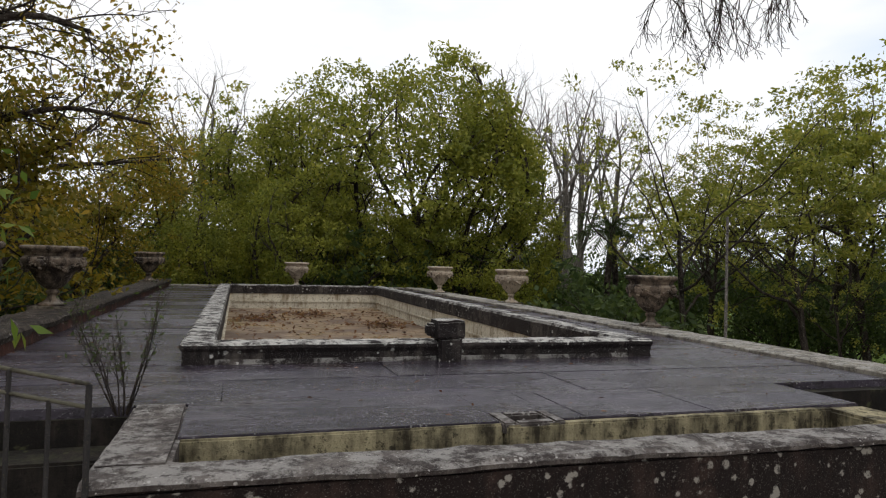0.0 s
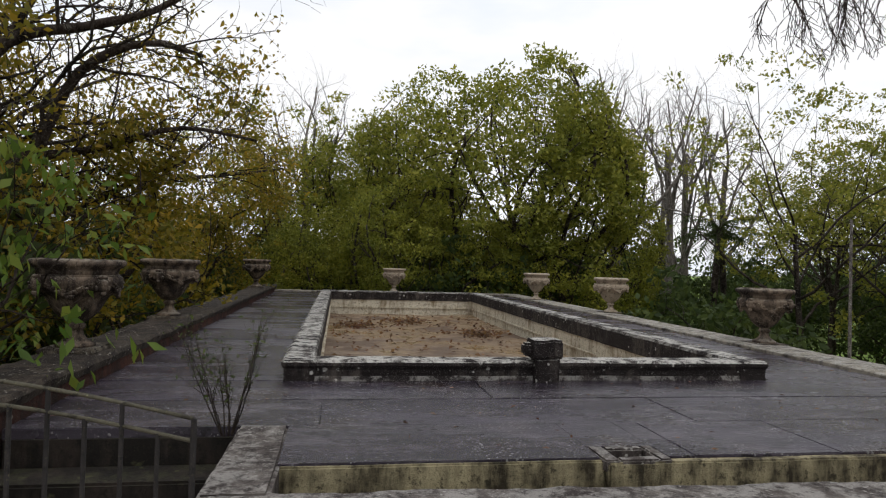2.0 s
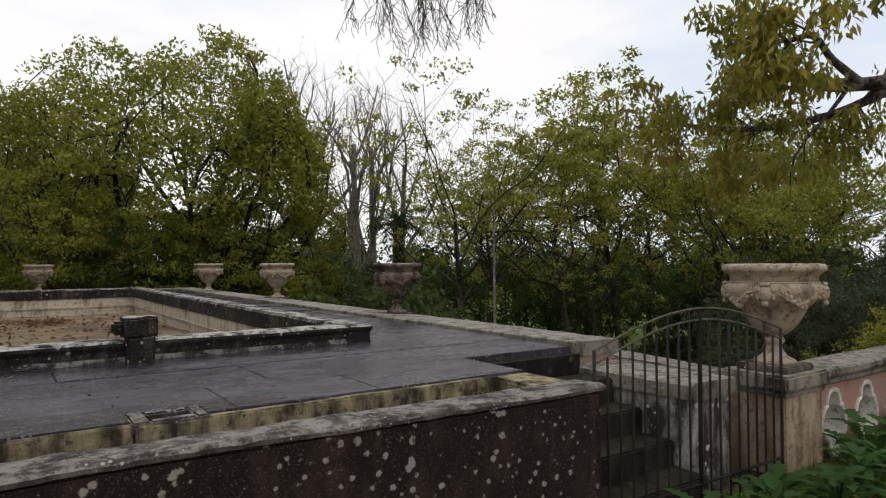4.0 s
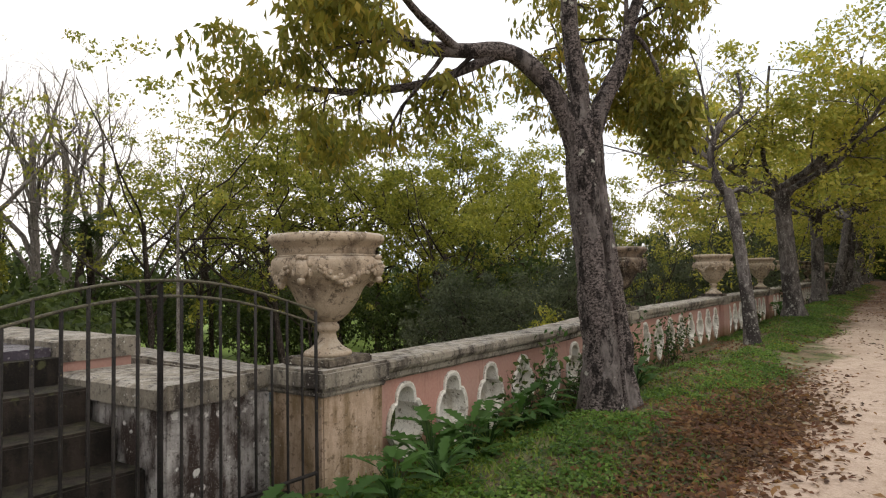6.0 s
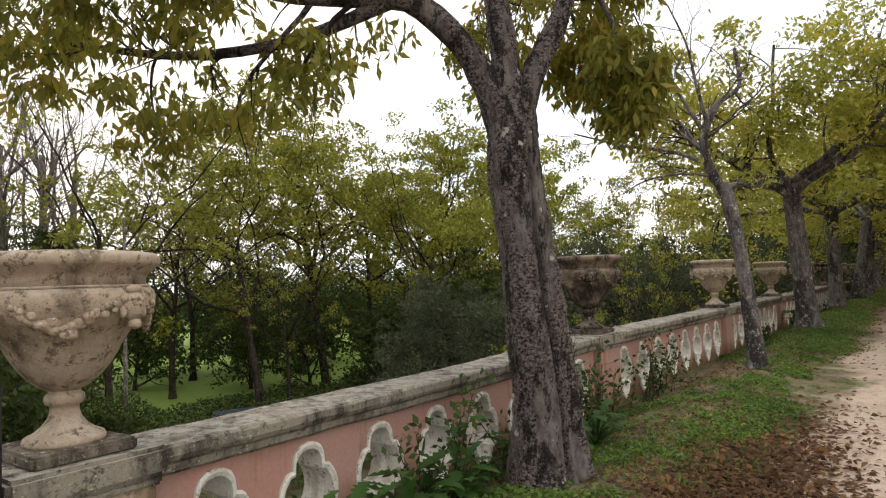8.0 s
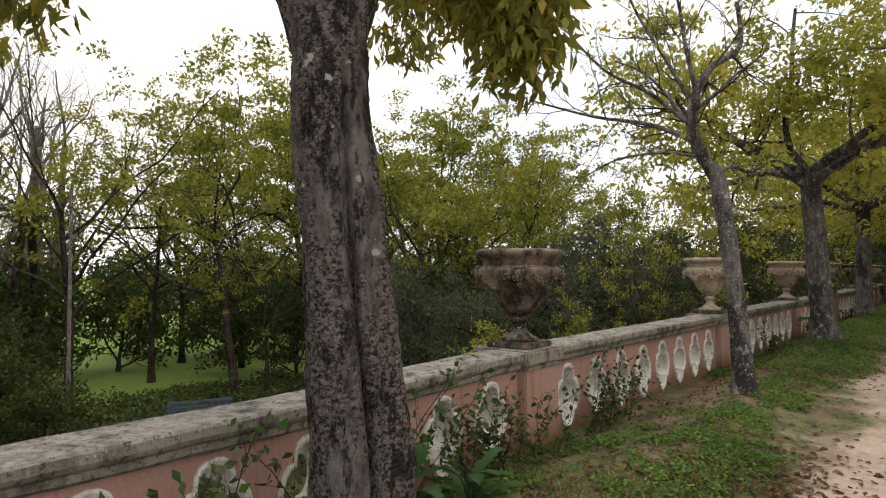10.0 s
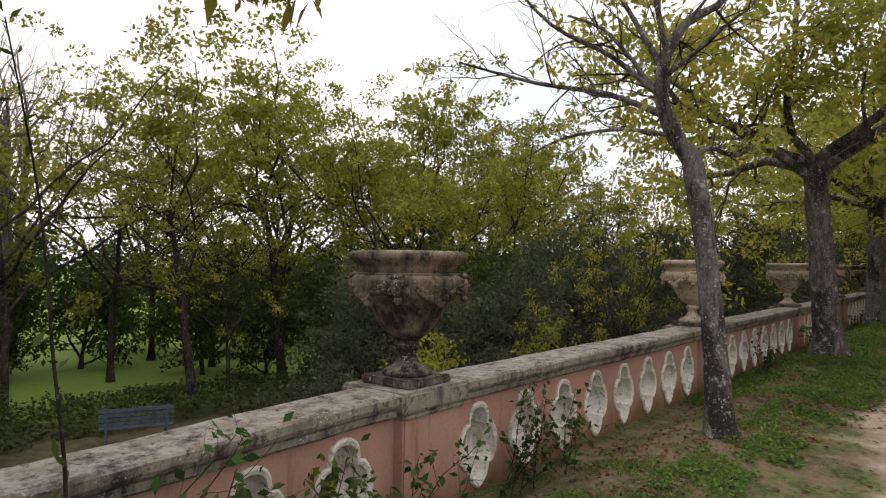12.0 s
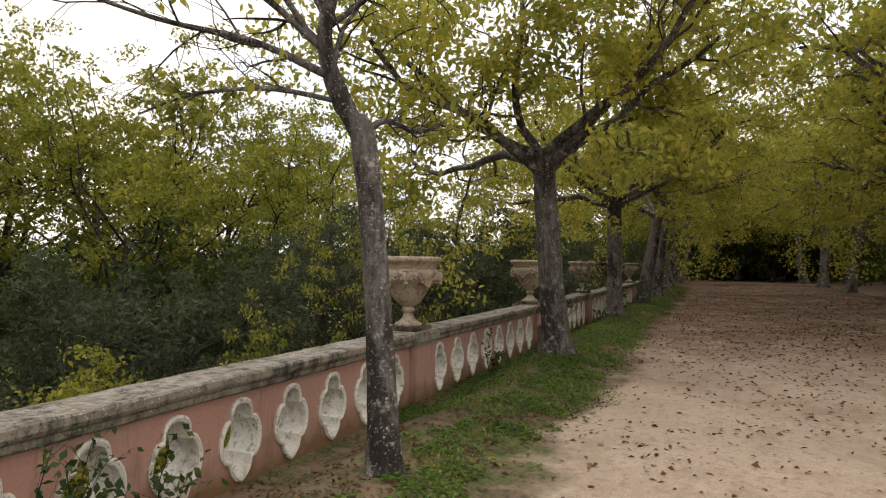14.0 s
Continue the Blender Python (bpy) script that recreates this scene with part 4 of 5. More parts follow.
def build_tree(label, seed, height, radius, spec, bark, leaf, leaf_levels=(2, 3), per=6, spread=0.18, size=0.16, aspect=0.55, step=0.3, droop=0.0,
               at=None, lean=(0, 0, 1), category="tree", group="", keep=1.0, name="tree", extra=None, twigs=1.0, custom=None, dome=None, limbs=(), bole=None):
    rng = random.Random(seed)
    nrng = np.random.default_rng(seed)
    paths = []
    if bole is None:
        grow_paths(rng, (0, 0, -0.15), lean, height, radius, 0, spec, paths)
    else:
        paths.append((0, [Vector(p) for p, r in bole], [r for p, r in bole], -1))
    tip = paths[0][1][-1]
    for corners, r0, r1 in limbs:
        bend_limb(rng, corners, r0, r1, spec, paths)
    for s, h, l, r, lv in extra or ():
        s = tip + Vector(s) if lv else s
        grow_paths(rng, s, h, l, r, lv, spec, paths)
    if dome is not None:
        cz, rx, rz = dome
        rounded = []
        for l, p, q, i in paths:
            pts = []
            for v in p:
                w = Vector(v).normalized() * 2.8
                lump = 1 + 0.38 * noise.noise(Vector((w.x + seed, w.y, w.z))) if l else 1.0
                u = Vector((v.x / rx, v.y / rx, (v.z - cz) / rz))
                d = u.length
                if d > 0.75 and l > 0:
                    u *= (0.75 + 0.3 * math.tanh((d - 0.75) / 0.3)) / d
                pts.append(Vector((u.x * rx * lump, u.y * rx * lump, cz + u.z * rz * lump)))
            rounded.append((l, pts, q, i))
        paths = rounded
    t = thing(name, label, category, at, group)
    for number, (l, p, q, i) in enumerate(paths):
        if l == 0 and custom is not None:
            part("trunk", custom(p, bark), None, t)
        elif l == 0:
            part("trunk", knotty(p, q, bark), None, t)
        if l == 1:
            verts, faces = [], []
            tube_data(p, q, 9, verts, faces)
            for l2, p2, q2, i2 in paths:
                if l2 == 2 and i2 == i:
                    tube_data(p2, q2, 3, verts, faces)
            part("limb", mesh_from("limb", verts, faces, bark, True), None, t)
    runs = [(p, q) for l, p, q, i in paths if l >= 3]
    runs = runs[: int(len(runs) * twigs)] if twigs == 1.0 else [r for r in runs if rng.random() < twigs]
    if runs:
        tagged(part("twig_spray", tube_mesh("twig_spray", runs, 3, M["twig"] if bark is not M["bark_pale"] else bark), None, t), kind="stuff")
    if leaf is not None:
        tips = [tuple(p[-1]) for l, p, q, i in paths if l in leaf_levels]
        rng.shuffle(tips)
        tips = tips[: int(len(tips) * keep)]
        tagged(part("crown", leaf_mesh("crown", tips, nrng, per, spread, size, aspect, leaf, droop), None, t), kind="stuff")
    return t


def L(count, start, angle, length, thin, bend=0.12, up=0.05, taper=0.35, n=5, flat=1.0):
    return {"count": count, "from": start, "angle": angle, "len": length, "thin": thin, "bend": bend, "up": up, "taper": taper, "n": n, "flat": flat}


TRUNK = {"bend": 0.05, "up": 0.06, "taper": 0.5, "n": 7}
FULL = [TRUNK, L(22, 0.16, 66, 1.55, 0.42, 0.2, 0.06, n=8), L(9, 0.25, 50, 0.46, 0.5, 0.18, 0.03), L(6, 0.2, 48, 0.5, 0.5, 0.2, 0.0, n=4)]
OPEN = [TRUNK, L(8, 0.45, 48, 1.15, 0.55, 0.2, 0.06, n=7), L(7, 0.3, 48, 0.5, 0.5, 0.22, 0.04), L(5, 0.25, 44, 0.5, 0.5, 0.22, 0.02, n=4)]
BARE = [TRUNK, L(6, 0.25, 30, 0.68, 0.6, 0.17, 0.1), L(6, 0.25, 34, 0.55, 0.5, 0.2, 0.08), L(6, 0.2, 36, 0.5, 0.5, 0.22, 0.05, n=4), L(3, 0.2, 38, 0.5, 0.5, 0.22, 0.03, n=3)]
BUSH = [{"bend": 0.1, "up": 0.05, "taper": 0.5, "n": 4}, L(10, 0.05, 60, 0.95, 0.6, 0.18, 0.05), L(8, 0.15, 50, 0.5, 0.5, 0.2, 0.03), L(5, 0.2, 45, 0.5, 0.5, 0.2, 0.0, n=3)]
LOWSPREAD = [{"bend": 0.08, "up": 0.04, "taper": 0.55, "n": 6}, L(10, 0.35, 62, 0.95, 0.5, 0.18, 0.03, n=6), L(8, 0.2, 48, 0.5, 0.5, 0.2, 0.0), L(6, 0.2, 45, 0.48, 0.5, 0.22, -0.04, n=4)]

big_green = build_tree("tall broad tree with dense green crown", 3, 6.7, 0.36, FULL, M["bark_dark"], M["leaf_green"], (3,), 42, 0.62, 0.19, 0.55, at=pose(6.4, 27, LOW), group="park trees", twigs=0.1, keep=0.92, dome=(7.2, 5.3, 5.4))
green_mid = build_tree("leafy green park tree with visible limbs", 8, 6.0, 0.15, OPEN, M["bark_dark"], M["leaf_green"], (3,), 50, 0.5, 0.18, 0.55, keep=0.54, at=pose(19.8, 18.9, LOW, 0, 0, 60), group="park trees", twigs=0.4)
yellow_mid = build_tree("park tree with thinning yellow-green leaves", 15, 6.2, 0.13, OPEN, M["bark_dark"], M["leaf_lime"], (3,), 40, 0.44, 0.16, 0.5, at=pose(15, 20, LOW), group="park trees", keep=0.34)
bare_tall = build_tree("tall pale leafless tree with upright branches", 21, 8.6, 0.2, BARE, M["bark_pale"], None, at=pose(17, 33, LOW), group="park trees", twigs=0.7)
amber = build_tree("olive and amber leaved tree with dark low branches", 5, 6.4, 0.2, LOWSPREAD, M["bark_dark"], M["leaf_amber"], (3,), 50, 0.5, 0.11, 0.5, at=pose(-6.5, 8.4, LOW), group="trees beside the tank", keep=0.95, dome=(6.2, 4.2, 4.8))
dark_bush = build_tree("dense dark evergreen shrub", 31, 2.6, 0.09, BUSH, M["bark_dark"], M["leaf_deep"], (3,), 15, 0.44, 0.22, 0.55, keep=0.62, at=pose(9, 15, LOW), category="shrub", group="dark shrubs", name="shrub", twigs=0.0)
olive_bush = build_tree("tall grey-green evergreen shrub", 37, 3.0, 0.1, BUSH, M["bark_dark"], M["leaf_olive"], (3,), 56, 0.4, 0.12, 0.4, keep=0.8, at=pose(21, 9, LOW), category="shrub", group="dark shrubs", name="shrub", twigs=0.1)
yellow_bush = build_tree("low shrub with yellow-green leaves", 41, 1.9, 0.05, BUSH, M["twig"], M["leaf_lime"], (3,), 26, 0.22, 0.085, 0.55, at=pose(17, 6.2, LOW), category="shrub", group="yellow shrubs", name="shrub", twigs=0.3)


limbed = build_tree("dark-limbed tree with bare upper twigs and few amber leaves", 97, 4.0, 0.2, [{"bend": 0.05, "up": 0.04, "taper": 0.8, "n": 6}, L(0, 0.8, 40, 1.0, 0.6, 0.15, 0.03, n=7), L(12, 0.15, 48, 0.4, 0.42, 0.26, 0.05, n=6), L(11, 0.12, 46, 0.5, 0.5, 0.26, 0.04, n=5)],
                    M["bark_dark"], M["leaf_amber"], (3,), 8, 0.25, 0.09, 0.5, at=pose(-6.6, 10.2, LOW), group="trees beside the tank", keep=0.22,
                    bole=[((0, 0, -0.15), 0.24), ((0.05, 0, 1.5), 0.22), ((0.2, 0.05, 3.2), 0.2), ((0.4, 0.1, 4.9), 0.18)],
                    limbs=[([(0.3, 0.1, 4.5), (1.2, 0.2, 5.6), (1.9, 0.3, 6.0), (2.5, 0.4, 7.3), (3.4, 0.4, 7.8), (4.2, 0.5, 7.7)], 0.14, 0.03),
                           ([(0.4, 0.1, 4.9), (0.8, 0.1, 6.3), (1.6, 0.2, 7.6), (2.6, 0.3, 7.95), (3.6, 0.3, 8.3), (4.6, 0.5, 9.2)], 0.13, 0.03),
                           ([(0.4, 0.1, 4.8), (0.5, 0.5, 6.5), (1.0, 0.8, 8.4), (1.8, 1.0, 10.0)], 0.12, 0.03),
                           ([(1.9, 0.3, 6.0), (2.9, 0.3, 6.2), (3.9, 0.6, 6.6), (5.0, 0.8, 6.5)], 0.07, 0.02),
                           ([(1.6, 0.2, 7.6), (2.2, 0.3, 8.8), (3.2, 0.4, 9.7), (4.0, 0.4, 10.6)], 0.06, 0.02)])


def again(src, x, y, z=LOW, turn=0.0, size=1.0, tall=1.0):
    c = copy_thing(src, pose(x, y, z, 0, 0, turn))
    c.scale = (size, size, size * tall)
    return c


for x, y, turn, s in [(1.0, 31, 150, 0.85)]:
    again(big_green, x, y, LOW, turn, s)
for x, y, turn, top in [(24, 20, 40, 10.8), (29, 18, 110, 10.6), (34, 20, 190, 11.4), (27, 25, 250, 12.6), (40, 18, 10, 9.8), (23.5, 14.5, 300, 7.4), (-2.2, 27, 60, 8.4), (46, 22, 80, 11.4), (36, 13.5, 140, 7.2), (29.5, 13.5, 75, 7.4), (44, 10.5, 30, 8.0), (54, 9.5, 200, 8.0), (64, 11, 120, 9.0),
                        (30, 34, 20, 10.0), (40, 32, 200, 10.5), (52, 30, 120, 11.0)]:
    again(green_mid, x, y, LOW, turn, (top - LOW) / 11.6)
for x, y, turn, top in [(19.5, 24, 80, 9.6), (31, 24, 20, 12.4), (23, 28, 300, 11.5), (-4.8, 30, 30, 11.0), (23.8, 24.5, 140, 9.4), (20.8, 18.6, 250, 4.6)]:
    again(yellow_mid, x, y, LOW, turn, (top - LOW) / 12.9)
again(yellow_mid, 21.0, 5.4, LOW, 30, 0.36, 1.45)
for x, y, turn, size in [(3.0, 24.6, 80, 0.56), (8.8, 25.2, 200, 0.58), (-0.5, 26.0, 300, 0.5)]:
    again(big_green, x, y, LOW, turn, size)
for x, y, turn, s in [(14.8, 34, 60, 1.35), (20, 36, 140, 1.35), (13.0, 31, 220, 1.3), (18.3, 30.5, 260, 1.15), (-1.5, 32, 100, 1.2), (15.8, 30, 10, 1.25)]:
    again(bare_tall, x, y, LOW, turn, s)
for x, y, turn, s in [(-6.8, 12.6, 80, 1.05), (-6.6, 17.8, 190, 1.05), (-7.9, 5.0, 310, 1.0), (-5.4, 23.5, 40, 1.0), (-10, 9.5, 150, 1.2)]:
    again(amber, x, y, LOW, turn, s)
rng = random.Random(77)
for k in range(21):
    x = -12 + 2.9 * k + rng.uniform(-0.8, 0.8)
    y = 25.0 + rng.uniform(-2, 3) if x < 9 else 29 + rng.uniform(-2, 4)
    again(dark_bush, x, y, LOW, rng.uniform(0, 360), rng.uniform(1.0, 1.35) if x < 9.5 else rng.uniform(0.95, 1.15))
for k in range(30):
    again(dark_bush, -40 + 4.6 * k + rng.uniform(-1, 1), 44 + rng.uniform(-3, 5), LOW, rng.uniform(0, 360), rng.uniform(1.25, 1.7))
for x, y, s in [(25, 12, 1.2), (30, 10, 1.2), (36, 9, 1.3), (42, 8.5, 1.3), (49, 9, 1.5), (58, 9, 1.6), (68, 8, 1.7), (-5.6, 7.5, 1.25), (-5.8, 10.5, 1.3), (-6.0, 14, 1.3), (-8, 15, 1.1), (-9, 5, 1.1), (-6, 20.5, 1.0), (13.2, 25, 0.9), (16.8, 27, 0.6), (22.5, 23, 0.8), (12.2, 18.6, 0.6), (14.0, 20.6, 0.62), (13.0, 16.2, 0.45), (24.5, 17.5, 0.85), (26.5, 16.0, 0.9), (28.5, 15.0, 0.9), (24.0, 21.0, 0.8)]:
    again(dark_bush, x, y, LOW, rng.uniform(0, 360), s)
for x, y, s in [(20.5, 11.0, 1.0), (24, 8.5, 1.2), (28.5, 8.0, 1.35), (33, 7.5, 1.4), (39, 7, 1.4), (46, 6.5, 1.5)]:
    again(olive_bush, x, y, LOW, rng.uniform(0, 360), s)
for x, y, s in [(16.4, 6.6, 0.9), (19.5, 6.2, 1.0), (21.5, 6.0, 0.9)]:
    again(yellow_bush, x, y, LOW, rng.uniform(0, 360), s)

# ---- alley trees ----
ALLEY = [{"bend": 0.025, "up": 0.05, "taper": 0.75, "n": 5}, L(8, 0.88, 56, 1.75, 0.5, 0.2, 0.055, n=9), L(8, 0.22, 52, 0.46, 0.5, 0.26, 0.06, n=6), L(6, 0.2, 46, 0.5, 0.5, 0.26, 0.06, n=4)]
alley_tree = build_tree("alley tree with grey trunk and spreading yellow-green crown", 52, 3.5, 0.23, ALLEY, M["bark"], M["leaf_yellow"], (3,), 60, 0.46, 0.14, 0.5, keep=0.92, at=pose(21.85, 2.0, ground_height(21.85, 2.0)), lean=(-0.19, 0.03, 1), group="alley trees", twigs=0.4)
for k, (x, y) in enumerate([(30.2, 2.2), (37, 2.1), (43.5, 2.2), (50.5, 2.1), (58, 2.2), (67, 2.2), (78, 2.2), (20, -7.2), (27.5, -7.4), (35, -7.8), (43, -8.8), (51, -9.2), (59, -8.4), (69, -8.4), (80, -8.4), (31, -15.5), (41, -15), (52, -15), (88, -3), (27, 3.6)][:19]):
    again(alley_tree, x, y, ground_height(x, y), 67 * k + 20, (1.0 if y > 0 else 1.3) + 0.07 * (k % 3) + (0.25 if x > 40 else 0.0))
for x, y, turn, z in [(36, -24, 20, 1.0), (48, -23, 80, 1.0), (62, -20, 140, 1.1), (78, -18, 200, 1.1), (90, -10, 10, 1.6), (92, 3, 60, 1.7), (94, 14, 300, 1.6), (86, -5, 90, 1.3)]:
    again(green_mid, x, y, 0, turn, z)
for x, y, s in [(84, -6, 2.2), (86, -1.5, 2.3), (85, 3, 2.2), (72, 4.5, 1.6), (60, -18, 1.9), (75, -17, 1.9), (48, -19, 1.8), (38, -20, 1.7), (68, -14, 1.6), (84, -13, 1.8), (30, -21, 1.6), (95, -13, 3.2), (96, -7, 3.4), (95, -1, 3.3), (96, 5, 3.4), (99, -10, 3.4), (99, -4, 3.4), (99, 2, 3.4), (93, -16, 3.2), (104, -16, 3.4), (104, -11, 3.4), (104, -6, 3.5), (104, -1, 3.4), (104, 4, 3.4), (104, 9, 3.4)]:
    again(dark_bush, x, y, 0 if x < 90 else -1.6 if x < 100 else -4.0, rng.uniform(0, 360), s)
def twin_trunk(path, bark):
    """Two stems grown into one, with a deep groove between them, a flared foot and knotty bark."""
    rings, sides, verts, faces = 110, 72, [], []
    for k in range(rings + 1):
        f = k / rings * (len(path) - 1)
        i = min(len(path) - 2, int(f))
        c = Vector(path[i]).lerp(Vector(path[i + 1]), f - i)
        h = k / rings
        flare = 1 + 0.4 * math.exp(-max(0.0, c.z) / 0.22)
        r1, r2 = (0.203 - 0.008 * h) * flare, (0.118 - 0.02 * h) * flare
        off = Vector((0.2, -0.16, 0)) * (1 - h) ** 0.7
        seam = math.atan2(-0.3, -0.2) + 0.12 * math.sin(h * 9)
        for s in range(sides):
            a = 2 * math.pi * s / sides
            d = Vector((math.cos(a), math.sin(a), 0))
            mid = off * 0.35
            best = 0.05
            for cc, r in ((Vector((0, 0, 0)), r1), (off, r2)):
                m = mid - cc
                b = m.dot(d)
                disc = b * b - (m.length_squared - r * r)
                if disc > 0:
                    best = max(best, -b + math.sqrt(disc))
            gap = (a - seam + math.pi) % (2 * math.pi) - math.pi
            best -= 0.1 * math.exp(-(gap / 0.12) ** 2) * min(1.0, 2.2 * (1 - h))
            p = c + mid + d * best
            q = Vector((p.x * 5, p.y * 5, p.z * 2.2))
            p = p + d * (0.024 * noise.noise(q) + 0.016 * noise.noise(q * 2.7) + 0.012 * noise.noise(q * 6.5) + 0.006 * noise.noise(q * 14))
            verts.append(p)
    for k in range(rings):
        for s in range(sides):
            t = (s + 1) % sides
            faces.append((k * sides + s, k * sides + t, (k + 1) * sides + t, (k + 1) * sides + s))
    faces.append(tuple(rings * sides + s for s in range(sides)))
    return mesh_from("trunk", verts, faces, bark, True)


for k in range(10):
    again(dark_bush, 27 + 6.2 * k, -17.5 + rng.uniform(-1, 1), 0, rng.uniform(0, 360), rng.uniform(1.6, 2.0))
# near tree: two stems grown together, forking above head height
near_spec = [{"bend": 0.012, "up": 0.03, "taper": 0.84, "n": 7}, L(0, 0.93, 44, 0.95, 0.62, 0.12, -0.02, n=8), L(8, 0.5, 52, 0.36, 0.42, 0.2, -0.03, n=6), L(6, 0.25, 46, 0.5, 0.5, 0.2, -0.12, n=4)]
near_tree = build_tree("large alley tree with twin grown-together grey trunk and lichen", 63, 3.0, 0.2, near_spec, M["bark_near"], M["leaf_near"], (3,), 46, 0.24, 0.12, 0.34, droop=1.6, keep=0.9,
                       at=pose(9.28, 2.24, 0.12), group="alley trees", twigs=0.7, custom=twin_trunk,
                       bole=[((0, 0, -0.25), 0.2), ((0.02, 0.02, 0.6), 0.2), ((0.01, 0.08, 1.5), 0.2), ((0.0, 0.14, 2.3), 0.2), ((0.0, 0.17, 2.95), 0.2)],
                       limbs=[([(-0.02, 0.18, 2.55), (-0.14, 0.28, 3.0), (-0.32, 0.42, 3.35), (-0.62, 0.66, 3.62), (-1.05, 1.0, 3.6), (-1.5, 1.3, 3.62), (-2.0, 1.6, 3.95)], 0.13, 0.05),
                              ([(-0.7, 0.72, 3.62), (-1.2, 1.25, 3.3), (-1.7, 1.9, 3.2), (-2.2, 2.5, 3.3)], 0.06, 0.02),
                              ([(-1.05, 1.0, 3.6), (-1.7, 1.0, 3.75), (-2.3, 0.9, 3.85), (-2.8, 0.9, 3.7)], 0.05, 0.02),
                              ([(0.0, 0.16, 2.8), (-0.02, 0.2, 3.4), (-0.06, 0.26, 4.1), (0.1, 0.3, 5.0), (-0.2, 0.6, 5.8)], 0.13, 0.04),
                              ([(0.03, 0.12, 2.7), (0.14, 0.0, 3.15), (0.32, -0.16, 3.6), (0.5, -0.3, 4.3), (1.0, -0.6, 5.0)], 0.12, 0.04),
                              ([(0.4, -0.24, 3.9), (0.5, -0.32, 3.85), (0.66, -0.42, 3.6), (0.76, -0.48, 3.25), (0.82, -0.5, 3.02)], 0.03, 0.01),
                              ([(0.3, -0.14, 3.6), (0.75, 0.0, 4.0), (1.1, 0.1, 3.9), (1.4, 0.1, 3.5)], 0.03, 0.01),
                              ([(0.1, 0.22, 3.3), (0.6, 0.6, 3.9), (1.3, 1.0, 4.3), (2.0, 1.3, 4.2)], 0.06, 0.02)])
slim_tree = build_tree("slim crooked alley tree with bare grey branches", 71, 3.15, 0.125, [{"bend": 0.02, "up": 0.02, "taper": 0.75, "n": 6}, L(0, 0.8, 34, 0.75, 0.5, 0.1, 0.03, n=7), L(9, 0.15, 44, 0.42, 0.5, 0.16, 0.03, n=6), L(7, 0.15, 40, 0.5, 0.5, 0.2, 0.0, n=4)],
                       M["bark"], M["leaf_yellow"], (3,), 8, 0.2, 0.11, 0.4, at=pose(15.36, 1.92, 0.1), group="alley trees", keep=0.12, droop=1.0,
                       bole=[((0.02, -0.03, -0.2), 0.122), ((0.05, 0.01, 0.5), 0.116), ((0.1, 0.08, 1.2), 0.105), ((0.15, 0.18, 2.0), 0.1), ((0.2, 0.31, 2.72), 0.112), ((0.17, 0.38, 2.9), 0.1)],
                       limbs=[([(0.20, 0.33, 2.75), (0.11, 0.49, 3.07), (0.02, 0.57, 3.45), (-0.04, 0.48, 3.80), (0.14, 0.33, 4.15), (0.54, 0.11, 4.45), (0.84, 0.21, 5.15)], 0.09, 0.025),
                              ([(0.22, 0.31, 2.77), (0.44, 0.21, 2.90), (0.66, 0.03, 2.83), (1.04, -0.09, 3.00)], 0.035, 0.012),
                              ([(0.07, 0.54, 3.20), (-0.36, 0.96, 3.40), (-0.81, 1.51, 3.50), (-1.31, 2.11, 3.70)], 0.036, 0.01),
                              ([(0.02, 0.57, 3.40), (-0.31, 0.96, 3.80), (-0.71, 1.41, 4.10), (-1.06, 1.81, 4.65)], 0.034, 0.01),
                              ([(-0.01, 0.53, 3.65), (-0.21, 0.81, 4.25), (-0.36, 1.11, 4.85), (-0.71, 1.31, 5.55)], 0.034, 0.01),
                              ([(-0.02, 0.49, 3.80), (-0.06, 0.61, 4.45), (0.09, 0.76, 5.15), (0.04, 1.01, 5.85)], 0.034, 0.01),
                              ([(0.14, 0.46, 3.00), (-0.26, 0.86, 3.05), (-0.66, 1.26, 2.95), (-0.96, 1.51, 2.75)], 0.024, 0.008)])


# ---- bare hanging branch over the tank ----
def build_hanging():
    rng = random.Random(9)
    t = thing("hanging_branch", "bare drooping twigs hanging from an overhead limb", "branch")
    spec = [{}, {}, L(7, 0.15, 34, 0.45, 0.6, 0.16, -0.12, n=5), L(4, 0.2, 30, 0.5, 0.6, 0.18, -0.1, n=4)]
    limb = [Vector((7.9, 3.5, 5.3)).lerp(Vector((3.4, 5.5, 4.66)), k / 12) + 0.07 * noise.noise_vector(Vector((k * 0.5, 2, 7))) for k in range(13)]
    paths = [(0, limb, [0.05 - 0.003 * k for k in range(13)], -1)]
    for k in range(15):
        c = limb[9].lerp(limb[12], k / 14)
        d = Vector((rng.uniform(-0.5, 0.5), rng.uniform(-0.5, 0.5), -0.75))
        pts = [c]
        for m in range(6):
            d = (d + Vector((rng.gauss(0, 0.14), rng.gauss(0, 0.14), -0.1))).normalized()
            pts.append(pts[-1] + d * rng.uniform(0.07, 0.17))
        add_branch(rng, pts, [0.009 - 0.0011 * m for m in range(7)], 0.8, 1, spec, paths)
    for lv, sides, nm in ((0, 7, "limb"), (1, 5, "branch")):
        for l, p, q, i in paths:
            if l == lv:
                part(nm, tube_mesh(nm, [(p, q)], sides, M["twig"]), None, t)
    tagged(part("twig_spray", tube_mesh("twig_spray", [(p, [max(0.0026, r) for r in q]) for l, p, q, i in paths if l > 1], 3, M["twig"]), None, t), kind="stuff")


build_hanging()


